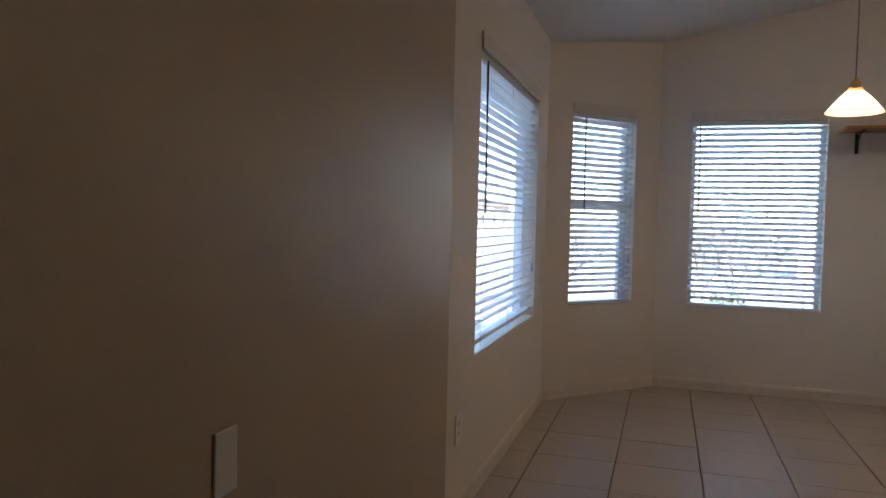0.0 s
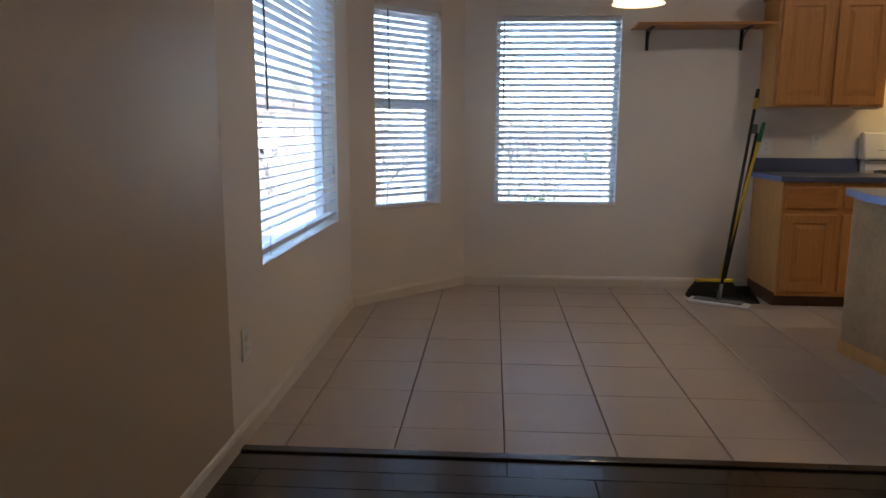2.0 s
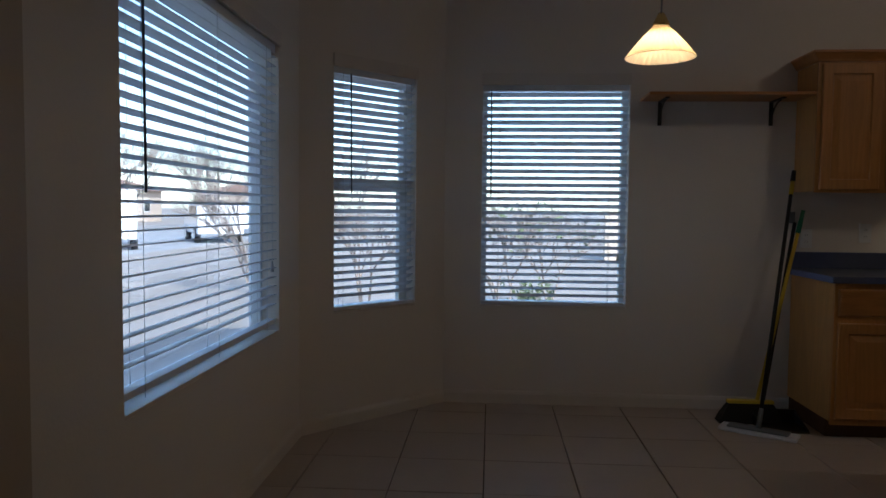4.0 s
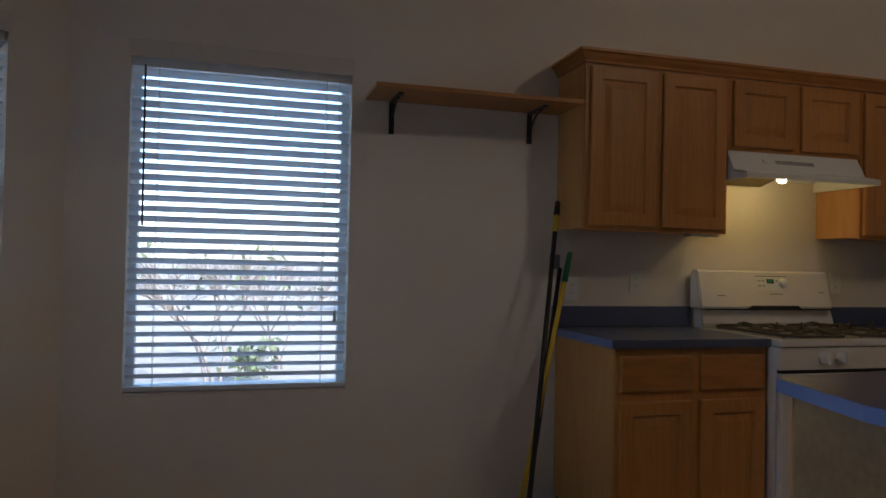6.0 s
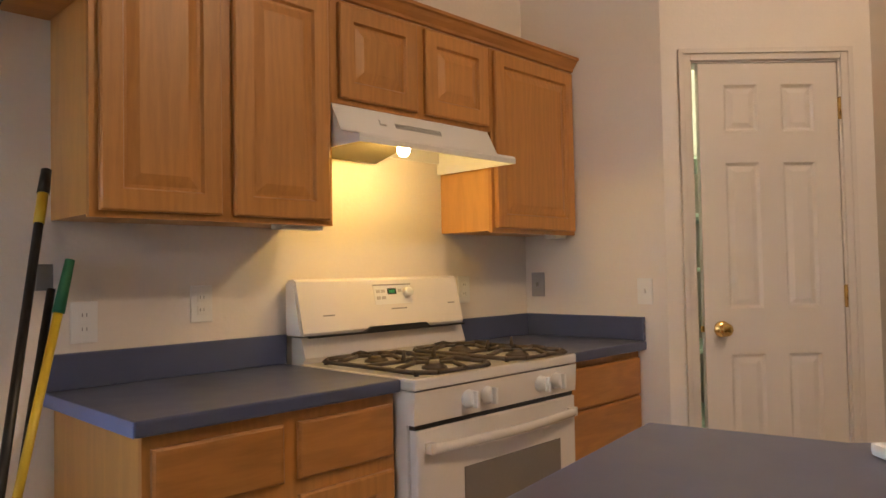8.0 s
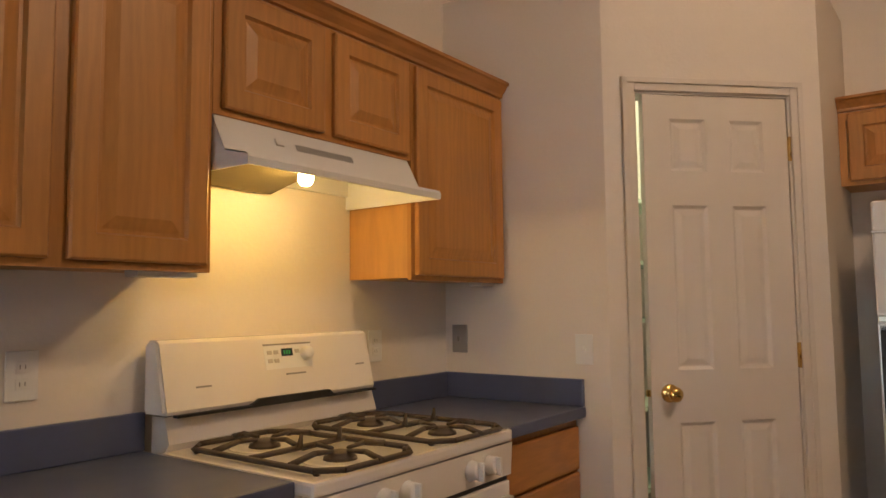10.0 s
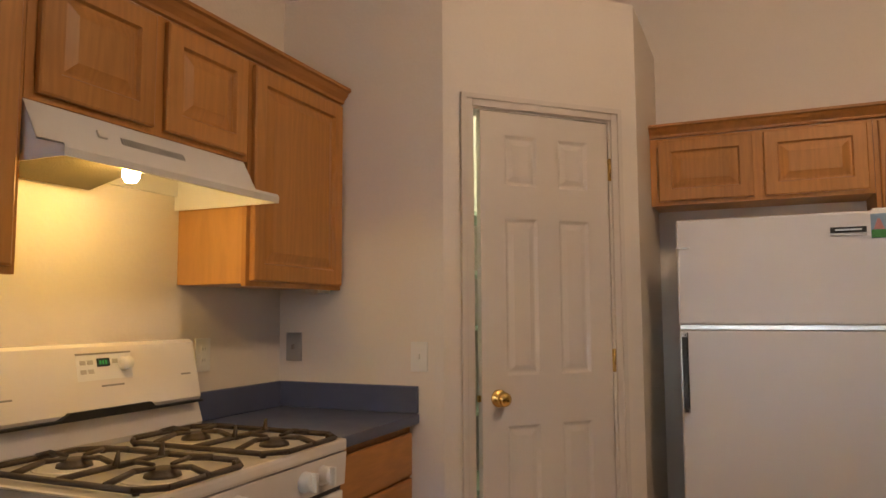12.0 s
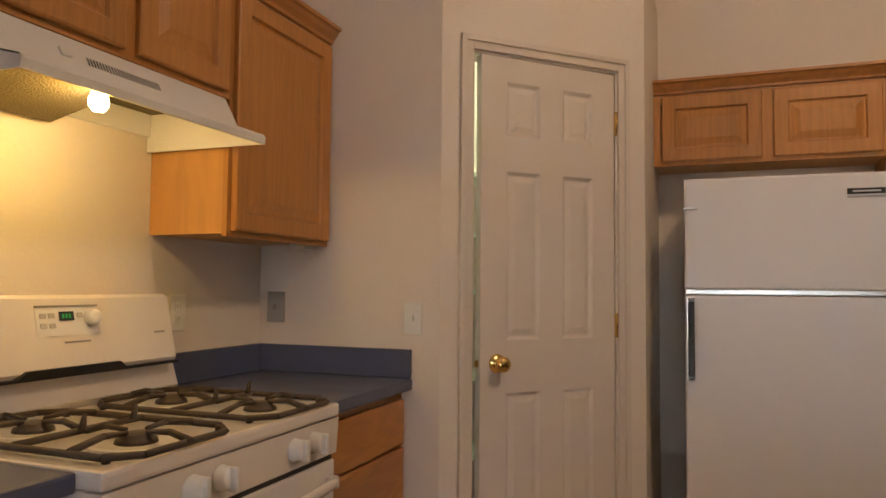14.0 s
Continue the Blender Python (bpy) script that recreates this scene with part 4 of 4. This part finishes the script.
def panel(p, q, mt, name, lab, z0=0.075, z1=0.8765):
    m = facing((p[0], p[1], 0), (p[0] - q[0], p[1] - q[1]))
    m = facing((q[0], q[1], 0), (p[0] - q[0], p[1] - q[1]))
    L = math.hypot(q[0] - p[0], q[1] - p[1])
    part(name, in_frame(B(0, L, -0.001, 0.010, z0, z1), m), mt, isl, lab)
panel(FOOT[0], FOOT[1], PLY, "side_panel", "blotchy light plywood panel")
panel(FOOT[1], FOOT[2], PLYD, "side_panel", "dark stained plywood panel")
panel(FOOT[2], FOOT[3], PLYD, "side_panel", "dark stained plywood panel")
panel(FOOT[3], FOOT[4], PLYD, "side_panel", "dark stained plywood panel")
panel(FOOT[7], FOOT[0], PLY, "side_panel", "blotchy light plywood panel")
for p, q in zip(FOOT[:4] , FOOT[1:5]):
    m = facing((q[0], q[1], 0), (p[0] - q[0], p[1] - q[1]))
    L = math.hypot(q[0] - p[0], q[1] - p[1])
    part("base_strip", in_frame(B(-0.008, L + 0.008, 0.0, 0.022, 0.0, 0.0745, bevel=0.002), m), SIDE, isl, "pale wooden base strip")
for p in (FOOT[0], FOOT[1]):
    part("corner_strip", rod(bmesh.new(), (p[0], p[1], 0.078), (p[0], p[1], 0.876), 0.011, seg=8), SIDE, isl, "pale corner strip")
sink = thing("kitchen_sink", (3.315, 3.548, 0.914), "white enamel drop-in sink in the island top", "sink")
bm = bmesh.new()
SKM = pose(3.315, 3.548, 0.9145, 0, 0, -135)
outer = [(-0.16, -0.36), (0.17, -0.36), (0.17, 0.36), (-0.16, 0.36)]
for a, b, c, d in ((-0.17, 0.17, 0.30, 0.37), (-0.17, 0.17, -0.37, -0.30), (-0.17, -0.12, -0.30, 0.30), (0.12, 0.17, -0.30, 0.30)):
    box(bm, a, b, c, d, 0.0, 0.022, bevel=0.009)
part("rim", in_frame(bm, SKM), SINKW, sink, "rounded white rim")
part("basin", in_frame(B(-0.125, 0.125, -0.305, 0.305, 0.0005, 0.006), SKM), SINKW, sink)

# ---- refrigerator ----
FX, FY0, FY1, FZ = 5.28, 3.478, 4.256, 1.665
fr = thing("refrigerator", (5.62, 3.87, 0), "white top-freezer refrigerator with a dark chrome handle in the alcove", "refrigerator")
part("body", B(FX + 0.062, XE - 0.03, FY0 + 0.003, FY1 - 0.003, 0.03, FZ - 0.012, bevel=0.008), FRIDGE, fr)
part("kick_grille", B(FX + 0.05, FX + 0.061, FY0 + 0.02, FY1 - 0.02, 0.03, 0.11), GREY, fr)
for y in (FY0 + 0.08, FY1 - 0.08):
    for x in (FX + 0.12, XE - 0.1):
        part("foot", rod(bmesh.new(), (x, y, 0), (x, y, 0.034), 0.02), BLACK, fr)
fz = part("freezer_door", B(FX, FX + 0.058, FY0, FY1, 1.236, FZ, bevel=0.009), FRIDGE, fr, "white freezer door")
ld = part("fridge_door", B(FX, FX + 0.058, FY0, FY1, 0.12, 1.214, bevel=0.009), FRIDGE, fr, "white lower door")
part("chrome_trim", B(FX - 0.003, FX + 0.05, FY0 + 0.004, FY1 - 0.004, 1.2155, 1.2345, bevel=0.002), CHROME, fr, "chrome strip between the doors")
hd = part("handle", B(FX - 0.046, FX - 0.030, FY1 - 0.036, FY1 - 0.012, 0.885, 1.205, bevel=0.005), BLACK, ld, "dark handle with chrome ends")
bm = B(FX - 0.047, FX - 0.030, FY1 - 0.0115, FY1 - 0.008, 0.885, 1.205)
for z in (0.885, 1.185):
    box(bm, FX - 0.046, FX - 0.001, FY1 - 0.034, FY1 - 0.014, z, z + 0.02, bevel=0.002)
part("handle_mount", bm, CHROME, ld, "chrome handle mount")
part("hinge_pin", B(FX - 0.010, FX - 0.001, FY1 - 0.05, FY1 + 0.004, 1.545, 1.555, bevel=0.002), CHROME, fz, "small chrome stop")
part("hinge_cover", B(FX + 0.01, FX + 0.09, FY0 + 0.01, FY0 + 0.07, FZ - 0.002, FZ + 0.010, bevel=0.003), HOODW, fz)
npl = part("badge", B(FX - 0.004, FX - 0.0005, 3.570, 3.692, 1.585, 1.607, bevel=0.001), BLACK, fz, "black name badge with a plain bar")
part("badge_bar", B(FX - 0.0052, FX - 0.0042, 3.585, 3.675, 1.593, 1.599), CHROME, npl)
part("badge_underline", B(FX - 0.003, FX - 0.0005, 3.570, 3.692, 1.572, 1.580), STEEL, fz)
st = solo("fridge_magnet", B(FX - 0.003, FX - 0.0005, 3.503, 3.556, 1.560, 1.652), STICKB, "small pink and green picture magnet on the freezer door", "magnet")
part("green_field", B(FX - 0.0038, FX - 0.0031, 3.504, 3.555, 1.561, 1.592), STICKG, st)
bm = bmesh.new()
prism(bm, [(-0.018, 0.0), (0.018, 0.0), (0.004, 0.040), (-0.004, 0.040)], 0, 0.0007, m=Matrix(((0, 0, 1, FX - 0.0038), (1, 0, 0, 3.5295), (0, 1, 0, 1.593), (0, 0, 0, 1))))
part("pink_peak", bm, STICKR, st)

# ---- outdoors ----
GZ = -0.16
bm = bmesh.new()
g = [bm.verts.new((sx * 600, sy * 600, GZ)) for sx, sy in ((-1, -1), (1, -1), (1, 1), (-1, 1))]
bm.faces.new(g)
struct("ground", bm, GROUND, "pale dusty gravel ground outside")
struct("floor_slab", B(XW - 0.14, XE + 0.14, YS - 0.14, BAY0[1] + 0.02, GZ + 0.002, -0.012), GROUT, "concrete slab with dark grout under the floor")
bm = bmesh.new()
prism(bm, [(XW - 0.1, BAY0[1] + 0.02), (XE + 0.14, BAY0[1] + 0.02), (XE + 0.14, YN + 0.12), (BAY1[0], YN + 0.10)], GZ + 0.002, -0.012)
struct("floor_slab_bay", bm, GROUT, "concrete slab with dark grout under the bay")
struct("road", B(-19, -10, -120, 120, GZ - 0.05, GZ + 0.004), ROADM, "concrete street, sunlit brightness put into its colour")


def car(x, y, rz, label, long=4.6, high=1.75, van=True):
    c = thing("parked_car", (x, y, GZ), label, "car", "parked cars", rz)
    M = c.matrix_basis
    h = high
    side = [(-long / 2, 0.35), (long / 2, 0.35), (long / 2, 0.85), (long / 2 - 0.15, 1.0), (long / 2 - 1.15, 1.08), (long / 2 - 1.9, h), (-long / 2 + 0.25, h), (-long / 2, 1.1)]
    bm = bmesh.new()
    prism(bm, side, -0.88, 0.88, m=M @ Matrix(((1, 0, 0, 0), (0, 0, -1, 0), (0, 1, 0, 0), (0, 0, 0, 1))), bevel=0.06)
    part("body", bm, CARW, c)
    for s in (-1, 1):
        for a, b in ((-long / 2 + 0.4, -long / 2 + 1.5), (-long / 2 + 1.6, long / 2 - 2.0)):
            part("window", in_frame(B(a, b, s * 0.875, s * 0.892, 1.12, h - 0.14, bevel=0.02), M), CARG, c)
        for wx in (-long / 2 + 0.85, long / 2 - 0.85):
            wl = part("wheel", rod(bmesh.new(), M @ Vector((wx, s * 0.70, 0.33)), M @ Vector((wx, s * 0.90, 0.33)), 0.33, seg=20), RUBBER, c)
            part("rim", rod(bmesh.new(), M @ Vector((wx, s * 0.895, 0.33)), M @ Vector((wx, s * 0.91, 0.33)), 0.20, seg=16), CHROME, wl)
    part("windscreen", in_frame(B(-0.02, 0.02, -0.72, 0.72, -0.42, 0.42, bevel=0.01), M @ pose(long / 2 - 1.50, 0, 1.43, 0, -48, 0)), CARG, c)
    return c


car(-12.5, 25.0, 118, "white van parked along the street", 5.0, 1.95)
car(-11.0, 30.5, 120, "white car parked beside the van", 4.5, 1.6)
car(-12.0, 37.5, 120, "white car parked farther up the street", 4.6, 1.6)


def tree(x, y, h, spread, label, seed, depth=5, leaves=0, name="tree"):
    rnd = random.Random(seed)
    t = thing(name, (x, y, GZ), label, "tree" if name == "tree" else "shrub", "bare trees and shrubs")
    bm, tips = bmesh.new(), []

    def grow(p, d, length, r, k):
        q = p + d * length
        rod(bm, p, q, r, r * 0.7, seg=5 if k > 2 else 4, cap=False)
        if k == 0:
            tips.append(q)
            return
        for _ in range(3 if k > 1 else 2):
            nd = (d + Vector((rnd.uniform(-1, 1), rnd.uniform(-1, 1), rnd.uniform(-0.25, 0.6))) * spread).normalized()
            grow(q if rnd.random() < 0.7 else p + d * length * 0.7, nd, length * rnd.uniform(0.62, 0.85), r * 0.65, k - 1)
            tips.append(q)
    for _ in range(3):
        d = Vector((rnd.uniform(-0.5, 0.5), rnd.uniform(-0.5, 0.5), 1)).normalized()
        grow(Vector((x + rnd.uniform(-0.08, 0.08), y + rnd.uniform(-0.08, 0.08), GZ)), d, h * 0.3, h * 0.011, depth - 1)
    part("trunk", bm, BARK, t, "bare grey-brown branches")
    if leaves:
        bm = bmesh.new()
        for _ in range(leaves):
            c = rnd.choice(tips) + Vector([rnd.gauss(0, 0.12) for _ in range(3)])
            a, b = Vector([rnd.gauss(0, 1) for _ in range(3)]).normalized() * 0.06, Vector([rnd.gauss(0, 1) for _ in range(3)]).normalized() * 0.03
            bm.faces.new([bm.verts.new(c + v) for v in (-a, b, a, -b)])
        part("crown", bm, LEAF, t, "sparse dusty green leaves")
    return t


tree(-3.3, 12.8, 2.5, 0.75, "bare spreading shrub outside the large window", 3, name="shrub", depth=6)
tree(0.8, 10.2, 1.9, 0.85, "bare spreading shrub outside the dining window", 5, name="shrub", depth=6, leaves=60)
tree(-1.2, 11.5, 1.9, 0.85, "bare spreading shrub beyond the bay", 9, name="shrub", depth=6)
tree(1.55, 11.8, 1.7, 0.8, "bare shrub with a few leaves in the yard", 8, name="shrub", depth=6, leaves=80)
tree(1.2, 10.8, 0.4, 0.9, "low leafy green shrub in the yard", 11, name="shrub", depth=5, leaves=220)
for i, (x, y, h) in enumerate(((-20, 36, 6.5), (-16, 43, 6), (-12, 44, 5.5), (-24, 47, 7), (-19, 50, 7), (-15, 54, 6.5), (-27, 40, 6), (-8, 46, 6))):
    tree(x, y, h, 0.6, "bare winter tree across the street", 20 + i, depth=6, leaves=700)
bm = bmesh.new()
box(bm, 3.9, 16, 22, 22.2, GZ, 1.2)
box(bm, 3.85, 16, 21.95, 22.25, 1.2, 1.26)
solo("garden_wall", bm, STUCCO, "low tan stucco garden wall beyond the shrubs", "wall")


def house(x, y, w, d, h, rz, label):
    c = thing("house", (x, y, GZ), label, "house", "neighbouring houses", rz)
    M = c.matrix_basis
    part("wall", in_frame(B(-w / 2, w / 2, -d / 2, d / 2, 0, h), M), STUCCO, c, "tan stucco wall")
    bm = bmesh.new()
    e = 0.5
    vs = [bm.verts.new(v) for v in ((-w / 2 - e, -d / 2 - e, h), (w / 2 + e, -d / 2 - e, h), (w / 2 + e, d / 2 + e, h), (-w / 2 - e, d / 2 + e, h), (-w / 2 + d / 2, 0, h + 1.7), (w / 2 - d / 2, 0, h + 1.7))]
    for f in ((0, 3, 2, 1), (0, 1, 5, 4), (2, 3, 4, 5), (1, 2, 5), (3, 0, 4)):
        bm.faces.new([vs[i] for i in f])
    part("roof", in_frame(bm, M), ROOFT, c, "brown tiled hip roof")
    for sx in (-w * 0.3, 0.0, w * 0.3):
        for sy in (-1, 1):
            wi = part("window", in_frame(B(sx - 0.6, sx + 0.6, sy * d / 2 - 0.02, sy * d / 2 + 0.02, 0.9, 2.1), M), VINYL, c)
            part("pane", in_frame(B(sx - 0.54, sx + 0.54, sy * d / 2 - 0.03, sy * d / 2 + 0.03, 0.96, 2.04), M), CARG, wi)


house(-36, 62, 15, 9, 2.9, 90, "single-storey tan stucco house across the street")
house(-22, 76, 14, 9, 2.9, 88, "single-storey tan stucco house farther along the street")

# ---- floor pieces ----
floor = tagged(new("floor"), "beige ceramic tile floor with dark grout and a dark plank floor before it", "", "", "structure")
PITCH, GAP, JOINT = 0.4285, 0.006, 0.0012
TX, TY = 0.181, 3.397


def clip(poly, n, c):
    """The part of a polygon where n . p <= c."""
    out = []
    for a, b in zip(poly, poly[1:] + poly[:1]):
        da, db = n[0] * a[0] + n[1] * a[1] - c, n[0] * b[0] + n[1] * b[1] - c
        if da <= 0:
            out.append(a)
        if da * db < 0:
            t = da / (da - db)
            out.append((a[0] + (b[0] - a[0]) * t, a[1] + (b[1] - a[1]) * t))
    return out


bn = (-(BAY1[1] - BAY0[1]), BAY1[0] - BAY0[0])
bc = bn[0] * BAY0[0] + bn[1] * BAY0[1]
shared = {}
for i in range(-2, 15):
    for j in range(-2, 7):
        x0, y0 = TX + i * PITCH, TY + j * PITCH
        sq = [(x0 + GAP / 2, y0 + JOINT), (x0 + PITCH - GAP / 2, y0 + JOINT), (x0 + PITCH - GAP / 2, y0 + PITCH - JOINT), (x0 + GAP / 2, y0 + PITCH - JOINT)]
        p = sq
        for n, c in (((-1, 0), -XW), ((1, 0), XE), ((0, -1), -YT), ((0, 1), YN), (bn, bc)):
            p = clip(p, n, c) if len(p) > 2 else p
        if len(p) < 3 or max(q[0] for q in p) - min(q[0] for q in p) < 0.01 or max(q[1] for q in p) - min(q[1] for q in p) < 0.01:
            continue
        cx, cy = x0 + PITCH / 2, y0 + PITCH / 2
        key = tuple((round(a - cx, 4), round(b - cy, 4)) for a, b in p)
        if key not in shared:
            bm = bmesh.new()
            lo = [bm.verts.new((a, b, -0.010)) for a, b in key]
            mi = [bm.verts.new((a, b, -0.0022)) for a, b in key]
            sx, sy = sum(a for a, b in key) / len(key), sum(b for a, b in key) / len(key)
            hi = [bm.verts.new((a + (sx - a) * 0.015, b + (sy - b) * 0.015, 0)) for a, b in key]
            n = len(key)
            for a, b in ((lo, mi), (mi, hi)):
                for k in range(n):
                    bm.faces.new((a[k], a[(k + 1) % n], b[(k + 1) % n], b[k]))
            bm.faces.new(hi)
            me = bpy.data.meshes.new("tile")
            bm.to_mesh(me)
            bm.free()
            me.materials.append(TILE)
            shared[key] = me
        t = new("tile", shared[key])
        t.parent = floor
        t.matrix_basis = pose(cx, cy, random.uniform(-0.0006, 0.0006), random.uniform(-0.06, 0.06), random.uniform(-0.06, 0.06))
planks = {}
rowy, row = YT - 0.045, 0
PW = 0.127
while rowy > YS:
    x = XW - random.uniform(0.1, 1.1)
    while x < XE:
        length = random.choice((0.9, 1.2, 1.5))
        a, b = max(x, XW), min(x + length, XE)
        if b - a > 0.03:
            key = round(b - a, 3)
            if key not in planks:
                bm = B(-(b - a) / 2 + 0.0008, (b - a) / 2 - 0.0008, -PW / 2 + 0.0008, PW / 2 - 0.0008, -0.010, 0.0)
                bmesh.ops.bevel(bm, geom=[e for e in bm.edges if e.verts[0].co.z > -0.001 and e.verts[1].co.z > -0.001], offset=0.002, segments=1, affect="EDGES")
                me = bpy.data.meshes.new("plank")
                bm.to_mesh(me)
                bm.free()
                me.materials.append(PLANK)
                planks[key] = me
            q = new("plank", planks[key])
            q.parent = floor
            q.matrix_basis = pose((a + b) / 2, rowy - PW / 2, 0)
        x += length
    rowy -= PW
    row += 1
struct("trim_threshold", B(XW, XE, YT - 0.044, YT + 0.004, -0.008, 0.009, bevel=0.004), PLANK, "dark wooden threshold between planks and tile")
